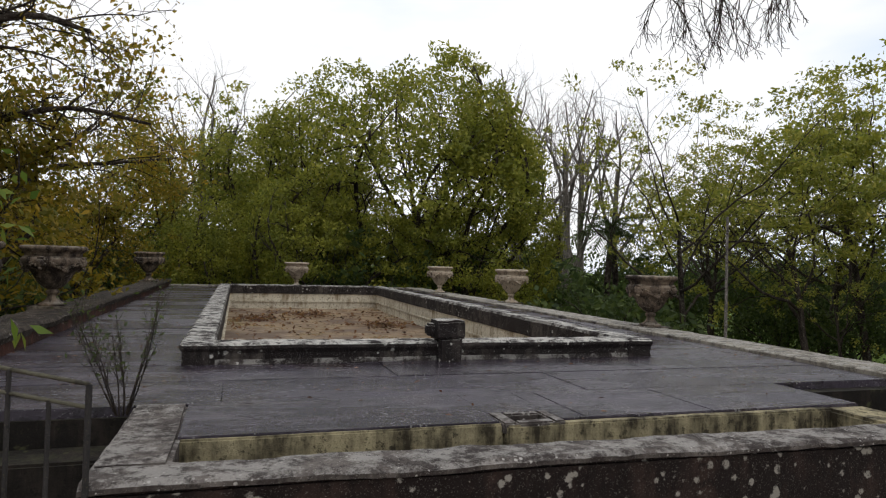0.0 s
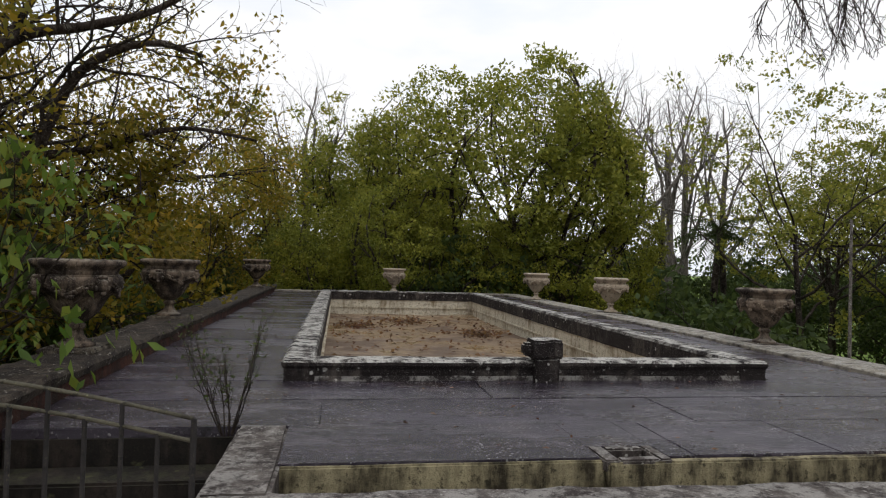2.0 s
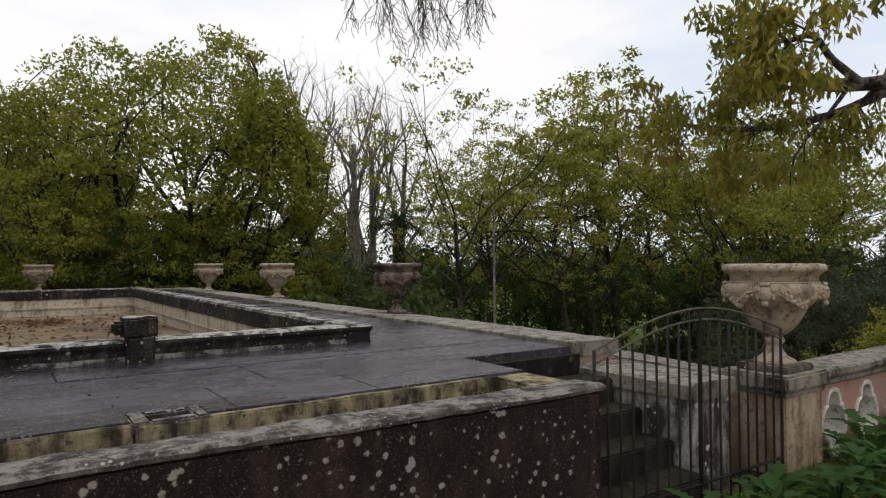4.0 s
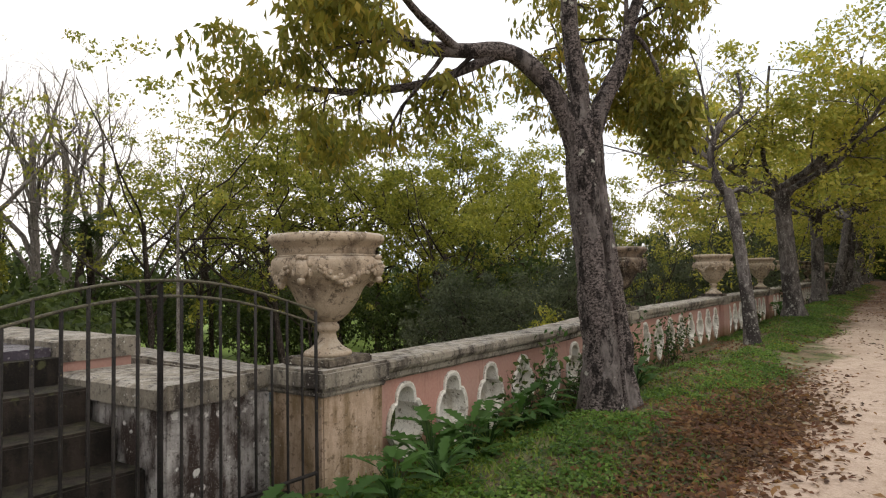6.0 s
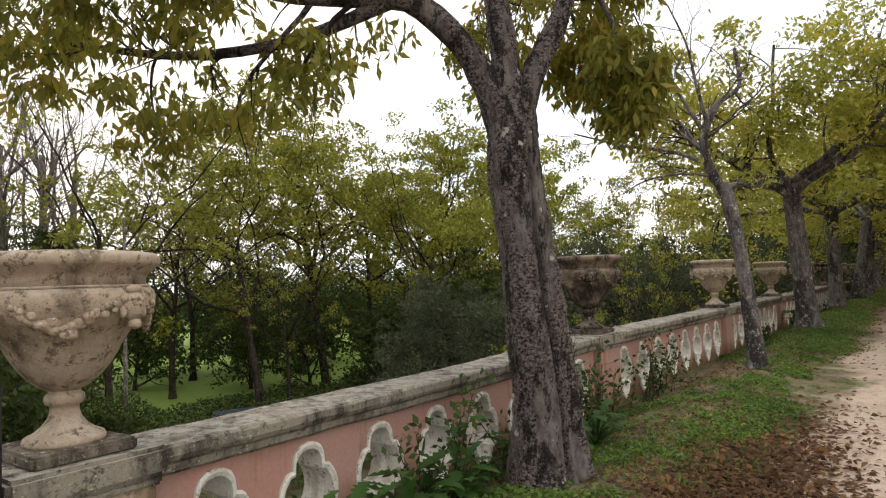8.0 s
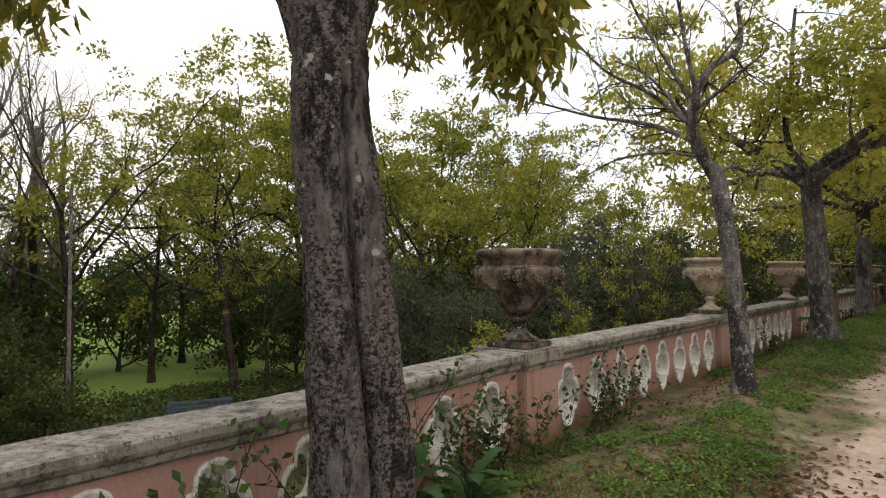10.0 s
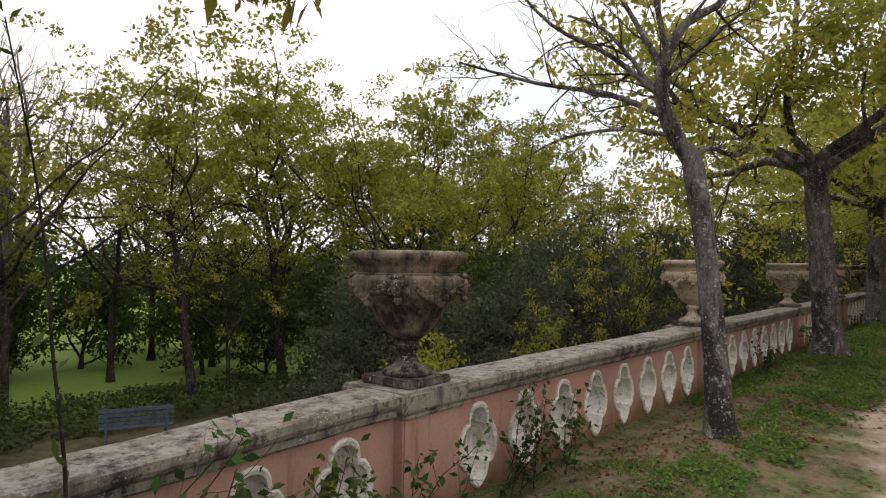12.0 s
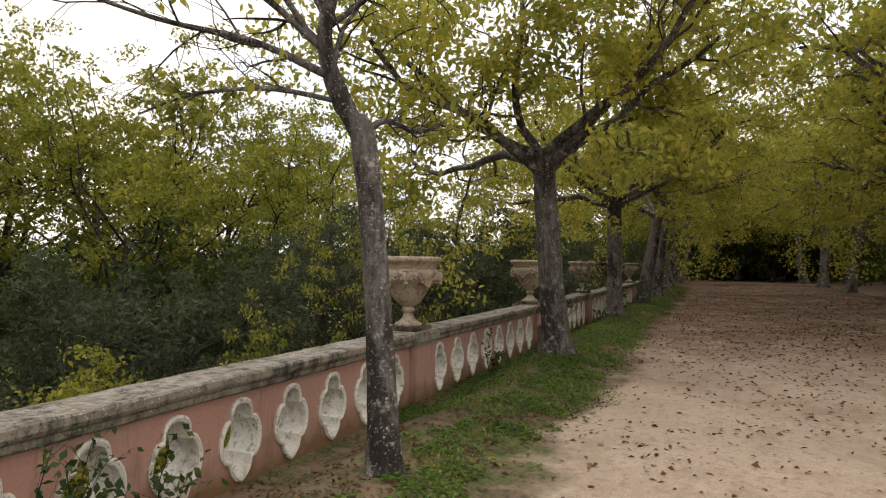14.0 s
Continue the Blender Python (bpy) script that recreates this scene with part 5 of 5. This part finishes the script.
# ---- iron gates ----
def bar(name, pts, r, material, parent, sides=6):
    return part(name, tube_mesh(name, [(pts, [r] * len(pts))], sides, material), None, parent)


def build_gate(x_end, x_mid, x_far, y, z_end, z_mid, label, far_end=True):
    t = thing("iron_gate", label, "gate", None, "iron gates beside the tank")
    arc = lambda x, top: z_end + (z_mid - z_end) * math.sin(math.pi / 2 * min(1.0, max(0.0, (x - x_end) / (x_mid - x_end)))) - top
    sgn = 1 if x_mid > x_end else -1
    half = abs(x_mid - x_end)
    gap = 0.32
    halves = [(x_end, 1)] + ([(x_far, -1)] if far_end else [])
    for x0, way in halves:
        def top_of(x):
            f = abs(x - x0) / half
            return z_end + (z_mid - z_end) * math.sin(math.pi / 2 * min(1.0, f))
        for drop, nm in ((0.0, "top_rail"), (0.085, "second_rail")):
            pts = [(x0 + sgn * way * half * k / 14, y, top_of(x0 + sgn * way * half * k / 14) - drop) for k in range(15)]
            bar(nm, pts, 0.0085, M["iron_moss"], t)
        n = 9
        for k in range(n):
            x = x0 + sgn * way * half * k / n
            low = 0.0 if nm else 0
            verts_top = top_of(x) - (0.0 if k == 0 else 0.085 if k % 2 else 0.0)
            bar("upright_bar", [(x, y, -0.05), (x, y, 0.6), (x, y, verts_top)], 0.013 if k == 0 else 0.0095, M["iron"], t)
        bar("lower_rail", [(x0, y, 0.2), (x0 + sgn * way * half, y, 0.2)], 0.014, M["iron"], t)
        xm = x0 + sgn * way * half
        bar("gate_post", [(xm, y, -0.05), (xm, y, z_mid - 0.02)], 0.016, M["iron"], t, 8)
    return t


build_gate(3.74, 4.86, 5.98, 2.96, 1.27, 1.49, "rusty arched iron gate between tank and pier")
build_gate(-0.79, -1.95, -3.1, 2.96, 1.44, 1.62, "rusty arched iron gate in front of the dark steps", False)


# ---- plants ----
def build_dry_shrub():
    rng = random.Random(2)
    t = thing("dry_shrub", "small half-dead shrub growing from the slab joint", "plant", pose(-0.87, 4.28, 1.03))
    spec = [{"bend": 0.06, "up": 0.06, "taper": 0.4, "n": 5}, L(9, 0.3, 24, 0.4, 0.6, 0.1, 0.08, n=3)]
    paths = []
    for k in range(10):
        a = rng.uniform(0, 6.28)
        grow_paths(rng, (0.03 * math.cos(a), 0.03 * math.sin(a), 0), (0.4 * math.cos(a), 0.3 * math.sin(a), 1), rng.uniform(0.35, 0.72), 0.005, 0, spec, paths)
    for l, p, q, i in paths:
        if l == 0:
            part("stem", tube_mesh("stem", [(p, q)], 4, M["twig"]), None, t)
    tagged(part("shoot_spray", tube_mesh("shoot_spray", [(p, q) for l, p, q, i in paths if l == 1], 3, M["twig"]), None, t), kind="stuff")
    tips = sample_twigs(paths, (0, 1), 0.05)
    tips = [v for v in tips if v[2] > 0.2]
    tagged(part("foliage", leaf_mesh("foliage", tips, np.random.default_rng(3), 1, 0.012, 0.03, 0.4, M["leaf_deep"]), None, t), kind="stuff")


build_dry_shrub()


def big_leaf(bm, base, heading, length, width, lift, lobes=5):
    """One arching lobed leaf as a bent, notched blade."""
    heading = Vector(heading).normalized()
    side = Vector((-heading.y, heading.x, 0)).normalized()
    mid, left, right = [], [], []
    n = lobes * 2
    for k in range(n + 1):
        f = k / n
        c = Vector(base) + heading * (length * f) + Vector((0, 0, lift * math.sin(f * 2.3) * length))
        w = width * math.sin(math.pi * (0.12 + 0.88 * (1 - abs(2 * f - 0.9) / 1.1 if abs(2 * f - 0.9) < 1.1 else 0)) / 2) * (0.55 if k % 2 else 1.0)
        if k == n:
            w = 0.002
        mid.append(bm.verts.new(c))
        left.append(bm.verts.new(c + side * w + Vector((0, 0, 0.25 * w))))
        right.append(bm.verts.new(c - side * w + Vector((0, 0, 0.25 * w))))
    for k in range(n):
        bm.faces.new((mid[k], mid[k + 1], left[k + 1], left[k]))
        bm.faces.new((right[k], right[k + 1], mid[k + 1], mid[k]))


def build_broadleaf(seed, x, y, size, count):
    rng = random.Random(seed)
    t = thing("broadleaf_plant", "leafy plant with broad lobed green leaves by the wall", "plant", pose(x, y, ground_height(x, y) - 0.01), "broad-leaved plants")
    for k in range(count):
        a = 2.4 * k + rng.uniform(-0.4, 0.4)
        h = rng.uniform(0.05, 0.75) * size
        bm = bmesh.new()
        reach = rng.uniform(0.1, 0.3) * size
        base = (reach * math.cos(a), reach * math.sin(a), h)
        big_leaf(bm, base, (math.cos(a), math.sin(a), rng.uniform(-0.3, 0.4)), size * rng.uniform(0.35, 0.6), size * rng.uniform(0.1, 0.17), rng.uniform(-0.1, 0.35))
        part("leaf", bm, M["ivy"], t, smooth=True)
        part("stalk", tube_mesh("stalk", [([(0, 0, 0), (base[0] * 0.5, base[1] * 0.5, h * 0.7), base], [0.008, 0.006, 0.004])], 4, M["ivy"]), None, t)


for k, (x, y, s, n) in enumerate([(4.3, 2.5, 0.42, 26), (4.75, 2.35, 0.45, 30), (5.15, 2.55, 0.42, 26), (5.6, 2.35, 0.4, 26), (6.15, 2.45, 0.42, 26), (6.95, 2.72, 0.5, 30), (7.3, 2.6, 0.45, 26), (6.6, 2.4, 0.36, 24), (10.0, 2.5, 0.5, 28), (10.4, 2.3, 0.42, 24), (3.9, 2.3, 0.32, 20), (7.75, 2.7, 0.45, 22), (8.3, 2.72, 0.5, 28), (9.75, 2.65, 0.5, 26), (8.7, 2.6, 0.42, 22), (24.5, 2.7, 0.6, 20)]):
    build_broadleaf(100 + k, x, y, s, n)


def build_bramble(seed, x, y, spread, height, leaf, material):
    rng = random.Random(seed)
    t = thing("bramble", "thin thorny stems with small dark leaves against the wall", "plant", pose(x, y, ground_height(x, y) - 0.01), "brambles")
    spec = [{"bend": 0.13, "up": -0.02, "taper": 0.4, "n": 8}, L(6, 0.2, 45, 0.35, 0.6, 0.15, 0.0, n=4)]
    paths = []
    for k in range(4):
        grow_paths(rng, (rng.uniform(-0.2, 0.2), rng.uniform(-0.1, 0.1), 0), (rng.uniform(-1, 1) * spread, rng.uniform(-0.25, 0.1), 1.0), height * rng.uniform(0.7, 1.3), 0.006, 0, spec, paths)
    for l, p, q, i in paths:
        if l == 0:
            part("stem", tube_mesh("stem", [(p, q)], 4, M["twig"]), None, t)
    tagged(part("shoot_spray", tube_mesh("shoot_spray", [(p, q) for l, p, q, i in paths if l == 1], 3, M["twig"]), None, t), kind="stuff")
    tips = sample_twigs(paths, (0, 1), 0.07)
    tagged(part("foliage", leaf_mesh("foliage", tips, np.random.default_rng(seed), 1, 0.02, leaf, 0.55, material), None, t), kind="stuff")


for k, (x, s, h) in enumerate([(8.9, 0.8, 0.8), (9.6, 0.8, 0.7), (11.3, 1.2, 0.65), (13.3, 1.0, 0.75), (13.9, 1.2, 0.55), (20.8, 0.8, 0.6), (10.2, 0.5, 1.0), (11.0, 1.2, 0.6), (11.6, 1.0, 0.7), (12.1, 1.6, 0.7), (13.1, 1.5, 0.8), (8.4, 1.0, 0.7)]):
    build_bramble(200 + k, x, 2.78, s, h, 0.07, M["leaf_deep"] if k % 3 else M["ivy"])


def build_stalk(x, y, z, tall, lean):
    """A tall seeding weed: one thin leaning stem with short side shoots and narrow leaves."""
    rng = random.Random(5)
    t = thing("tall_weed", "tall thin weed stalk with sparse narrow leaves beside the wall", "plant", pose(x, y, z))
    stem = [Vector((lean[0] * f * f, lean[1] * f * f, tall * f)) + 0.02 * noise.noise_vector(Vector((f * 4, 1, 3))) for f in [k / 20 for k in range(21)]]
    part("stem", tube_mesh("stem", [(stem, [0.011 - 0.0004 * k for k in range(21)])], 5, M["twig"]), None, t)
    tips = []
    for k in range(5, 21):
        for n in range(2 if k < 15 else 4):
            tips.append(tuple(stem[k] + Vector((rng.uniform(-0.02, 0.02), rng.uniform(-0.02, 0.02), rng.uniform(-0.04, 0.04)))))
    tagged(part("foliage", leaf_mesh("foliage", tips, np.random.default_rng(6), 1, 0.015, 0.075, 0.3, M["leaf_deep"]), None, t), kind="stuff")


build_stalk(10.01, 2.75, 0.1, 2.56, (-0.25, 0.0))


def scatter_mesh(name, pts, axes, length, width, material, lift=0.0):
    """Many small blades or leaves as one mesh; pts and axes are arrays."""
    n = len(pts)
    side = np.cross(axes, np.array([0.0, 0.0, 1.0]) + np.random.default_rng(1).normal(0, 0.4, (n, 3)))
    side /= np.linalg.norm(side, axis=1)[:, None] + 1e-9
    length, width = np.asarray(length)[:, None], np.asarray(width)[:, None]
    up = np.array([0.0, 0.0, 1.0]) * lift
    a = pts
    verts = np.stack((a, a + axes * length * 0.5 + side * width + up * length, a + axes * length, a + axes * length * 0.5 - side * width + up * length), axis=1).reshape(-1, 3)
    me = bpy.data.meshes.new(name)
    me.vertices.add(4 * n)
    me.vertices.foreach_set("co", verts.astype(np.float32).ravel())
    me.loops.add(4 * n)
    me.loops.foreach_set("vertex_index", np.arange(4 * n, dtype=np.int32))
    me.polygons.add(n)
    me.polygons.foreach_set("loop_start", np.arange(0, 4 * n, 4, dtype=np.int32))
    me.materials.append(material)
    me.update(calc_edges=True)
    return me


def patchy(x, y, scale, seed):
    return noise.noise(Vector((x * scale, y * scale, seed))) + 0.5 * noise.noise(Vector((x * scale * 3, y * scale * 3, seed + 9)))


def build_grass():
    g = np.random.default_rng(5)
    pts = []
    for x, y in zip(g.uniform(4.2, 60, 150000) ** 1.0, g.uniform(0.2, 3.0, 150000)):
        edge = 1.0 + 0.45 * patchy(x, 0, 0.6, 3) + (0.5 if 13.5 < x < 18 else 0.0)
        bare = patchy(x, y, 0.7, 7)
        if y < edge + g.normal(0, 0.12) or bare < -0.25 + g.normal(0, 0.15) or (12.8 < x < 17.5 and 1.9 < y and bare < 0.45 + g.normal(0, 0.1)):
            continue
        if g.random() < (1.0 if x < 26 else 0.6):
            pts.append((x, y, ground_height(x, y)))
    pts = np.array(pts)
    n = len(pts)
    ax = g.normal(0, 0.8, (n, 3))
    ax[:, 2] = 1.0
    ax /= np.linalg.norm(ax, axis=1)[:, None]
    tall = 0.025 + 0.05 * g.random(n) + 0.05 * np.clip(pts[:, 1] - 1.9, 0, 1.0) * (pts[:, 0] < 10)
    pts[:, 2] -= 0.01
    ob = new("grass", scatter_mesh("grass", pts, ax, tall, np.full(n, 0.005) + 0.004 * g.random(n), M["grass"]))
    tagged(ob, "patchy green turf along the foot of the wall", "grass", kind="stuff")
    # clover and weeds: small round leaves low over the turf
    sel = pts[g.random(n) < 0.35]
    m = len(sel)
    sel = sel + np.stack((g.normal(0, 0.03, m), g.normal(0, 0.03, m), g.uniform(0.02, 0.07, m)), axis=1)
    ax = g.normal(0, 1, (m, 3))
    ax[:, 2] *= 0.25
    ax /= np.linalg.norm(ax, axis=1)[:, None]
    ob = new("weeds", scatter_mesh("weeds", sel, ax, np.full(m, 0.03) + 0.02 * g.random(m), np.full(m, 0.011), M["ivy"], 0.1))
    tagged(ob, "small low weeds among the turf", "weeds", kind="stuff")
    # clover mats, moss tufts and specks of dead leaf between the blades
    for name, label, count, low, high, material, seed in [
            ("clover", "dark clover mats between the turf", 190000, 0.0, 2.0, M["clover"], 21), ("moss", "yellow moss tufts at the edge of the sand", 30000, 0.25, 2.0, M["leaf_lime"], 23),
            ("leaf_litter", "specks of brown leaf litter on the soil", 22000, -2.0, 0.15, M["leaf_fallen"], 25)]:
        xs, ys = 4.3 + 34 * g.random(count) ** 1.6, g.uniform(0.5, 3.0, count)
        rows = []
        for x, y in zip(xs, ys):
            v = patchy(x, y, 1.1, seed) + 0.35 * patchy(x, y, 4.0, seed)
            edge = 0.85 + 0.45 * patchy(x, 0, 0.6, 3) + 0.3 * patchy(x, y, 2.2, 31) + (0.4 if 13.5 < x < 18 else 0.0)
            if low < v < high and y > edge and not (name == "clover" and 12.8 < x < 17.5 and y > 1.9 and v < 0.45) and (name == "leaf_litter" or y > 1.55 - 0.5 * smooth(10.2, 12.5, x) - 0.5 * smooth(7.5, 6.0, x) + 0.3 * patchy(x, y, 1.7, 5)) and (name != "moss" or y < edge + 0.7):
                rows.append((x, y, 0.004 + ground_height(x, y)))
        spots = np.array(rows)
        k = len(spots)
        spots[:, 2] += g.uniform(0.0, 0.035 if name != "leaf_litter" else 0.012, k)
        ax = g.normal(0, 1, (k, 3))
        ax[:, 2] *= 0.3
        ax /= np.linalg.norm(ax, axis=1)[:, None]
        size = (0.032 if name != "leaf_litter" else 0.04) * g.uniform(0.6, 1.4, k)
        ob = new(name, scatter_mesh(name, spots, ax, size, size * (0.36 if name == "leaf_litter" else 0.44), material, 0.15))
        tagged(ob, label, name.replace("_", " "), kind="stuff")


build_grass()


def build_undergrowth():
    """Broad-leaved ground cover under the park trees, in uneven mounds."""
    g = np.random.default_rng(14)
    rows = []
    for x, y in zip(g.uniform(7, 34, 85000), g.uniform(4.5, 21.0, 85000)):
        v = patchy(x, y, 0.35, 41)
        if v < -0.2 or (13.6 < y < 16.6 and 13.5 < x < 19.5):
            continue
        rows.append((x, y, LOW + g.random() ** 0.6 * (0.25 + 0.7 * min(1.0, v + 0.12))))
    spots = np.array(rows)
    k = len(spots)
    ax = g.normal(0, 1, (k, 3))
    ax[:, 2] = ax[:, 2] * 0.5 - 0.2
    ax /= np.linalg.norm(ax, axis=1)[:, None]
    size = 0.13 * g.uniform(0.6, 1.4, k)
    tagged(new("undergrowth", scatter_mesh("undergrowth", spots, ax, size, size * 0.34, M["leaf_deep"], 0.12)), "dark broad-leaved undergrowth beneath the park trees", "undergrowth", kind="stuff")


build_undergrowth()


def build_fallen():
    g = np.random.default_rng(8)
    pts = []
    for x, y in zip(g.uniform(3.0, 75, 110000), g.uniform(-9, 2.6, 110000)):
        heap = math.exp(-((x - 9.6) / 3.4) ** 2 - ((y - 1.0) / 0.75) ** 2)
        far = 0.8 if x > 24 else 0.12 + 0.35 * max(0, (x - 13) / 11)
        if y > 0.9 and x > 12:
            far *= 0.9
        far *= max(0.15, 0.6 + 0.9 * patchy(x, y, 0.5, 2))
        if g.random() < max(heap * 1.1, far):
            pts.append((x, y, 0.006 + ground_height(x, y)))
    extra = g.normal(0, 1, (7500, 2)) * np.array([1.5, 0.33]) + np.array([9.4, 1.0])
    pts = np.concatenate((np.array(pts), np.column_stack((extra, [0.008 + ground_height(x, y) for x, y in extra]))))
    n = len(pts)
    ax = g.normal(0, 1, (n, 3))
    ax[:, 2] *= 0.18
    ax /= np.linalg.norm(ax, axis=1)[:, None]
    pts[:, 2] += 0.012 * g.random(n)
    size = 0.045 + 0.045 * g.random(n)
    ob = new("fallen_leaves", scatter_mesh("fallen_leaves", pts, ax, size, size * 0.27, M["leaf_fallen"], 0.12))
    tagged(ob, "scattered brown fallen leaves on the sandy walk", "leaves", kind="stuff")
    pts = np.column_stack((g.uniform(BX0 + 0.3, BX1 - 0.3, 500), 7 + 10 * g.random(500) ** 0.6, np.full(500, 0.645)))
    lumps = g.normal(0, 0.25, (600, 2)) + np.array([[0.2, 14.5], [1.4, 15.5], [2.6, 13.0]])[g.integers(0, 3, 600)]
    pts = np.concatenate((pts, np.column_stack((lumps, 0.65 + 0.05 * g.random(600)))))
    n = len(pts)
    ax = g.normal(0, 1, (n, 3))
    ax[:, 2] *= 0.3
    ax /= np.linalg.norm(ax, axis=1)[:, None]
    ob = new("basin_litter", scatter_mesh("basin_litter", pts, ax, np.full(n, 0.1), np.full(n, 0.03), M["leaf_fallen"], 0.1))
    tagged(ob, "dead leaves lying on the basin floor", "leaves", kind="stuff")
    pts = np.column_stack((g.uniform(LEFT, RIGHT, 900), g.uniform(3.7, 19, 900), np.full(900, SLAB + 0.008)))
    keep = ~((pts[:, 0] > BX0 - 0.1) & (pts[:, 0] < BX1 + 0.1) & (pts[:, 1] > BY0 - 0.1) & (pts[:, 1] < BY1 + 0.1)) & ~((pts[:, 1] < 4.4) & ((pts[:, 0] < -0.5) | (pts[:, 0] > 3.7)))
    pts = pts[keep]
    n = len(pts)
    ax = g.normal(0, 1, (n, 3))
    ax[:, 2] *= 0.12
    ax /= np.linalg.norm(ax, axis=1)[:, None]
    ob = new("slab_litter", scatter_mesh("slab_litter", pts, ax, 0.025 + 0.03 * g.random(n), np.full(n, 0.008), M["leaf_fallen"], 0.1))
    tagged(ob, "small dead leaves stuck to the wet slabs", "leaves", kind="stuff")


build_fallen()


sapling = build_tree("young leafy shrub hanging over the dark steps", 88, 1.5, 0.03, BUSH, M["twig"], M["leaf_shrub"], (3,), 4, 0.2, 0.14, 0.42, keep=0.3, droop=1.3, at=pose(-3.15, 4.75, 0.7), category="shrub", name="shrub", twigs=0.4)
again(sapling, -3.4, 6.6, 0.6, 120, 1.1)


# ---- palm, pole, bench in the lower park ----
def build_palm(x, y, z, height, lean, seed):
    rng = random.Random(seed)
    t = thing("palm_tree", "palm with slim trunk and drooping fronds", "palm", pose(x, y, z), "palms")
    top = Vector((lean, 0.2, height))
    part("trunk", tube_mesh("trunk", [([(0, 0, 0), (lean * 0.3, 0.05, height * 0.5), tuple(top)], [0.2, 0.15, 0.14])], 8, M["bark_dark"]), None, t)
    for k in range(22):
        a = k * 2.4
        tilt = rng.uniform(-0.3, 1.0)
        pts, p, d = [], top.copy(), Vector((math.cos(a), math.sin(a), tilt)).normalized()
        for j in range(7):
            pts.append(p.copy())
            p = p + d * 0.3
            d = (d + Vector((0, 0, -0.2))).normalized()
        verts, faces = [], []
        tube_data(pts, [0.02] * 7, 3, verts, faces)
        for j in range(1, 7):
            along = (pts[j] - pts[j - 1]).normalized()
            for s in (-1, 1):
                for f in (0.0, 0.5):
                    b = pts[j - 1].lerp(pts[j], f)
                    sd = along.cross(Vector((0, 0, 1))).normalized() * s
                    e = b + (sd * 0.8 + along * 0.5 + Vector((0, 0, -0.45))) * 0.42
                    i = len(verts)
                    verts += [b, b + along * 0.06, e]
                    faces.append((i, i + 1, i + 2))
        part("frond", mesh_from("frond", verts, faces, M["leaf_deep"]), None, t)


build_palm(15.3, 25.8, LOW, 6.4, 0.5, 1)
build_palm(16.5, 26.4, LOW, 6.0, -0.3, 2)

pole = thing("lamp_pole", "slender grey weathered pole among the trees", "pole", pose(13.4, 16.0, LOW))
part("shaft", lathe([(0.075, 0), (0.07, 0.3), (0.05, 0.32), (0.045, 3.0), (0.035, 6.1), (0.02, 6.12)], 10), M["bark_pale"], pole, smooth=True)


def build_bench():
    t = thing("park_bench", "blue-grey slatted park bench on the lower path", "bench", pose(16.4, 15.5, LOW, 0, 0, 155))
    for k in range(4):
        block("seat_slat", -0.8, 0.8, -0.22 + 0.12 * k, -0.13 + 0.12 * k, 0.42, 0.45, M["bench"], t, 0.006)
    for k in range(4):
        block("back_slat", -0.8, 0.8, 0.26 + 0.02 * k, 0.29 + 0.02 * k, 0.52 + 0.11 * k, 0.6 + 0.11 * k, M["bench"], t, 0.006)
    for x in (-0.65, 0.65):
        block("leg", x - 0.03, x + 0.03, -0.22, 0.34, 0.0, 0.42, M["bench"], t, 0.008)
        block("back_support", x - 0.03, x + 0.03, 0.29, 0.36, 0.4, 0.95, M["bench"], t, 0.008)


build_bench()
build_slabs()
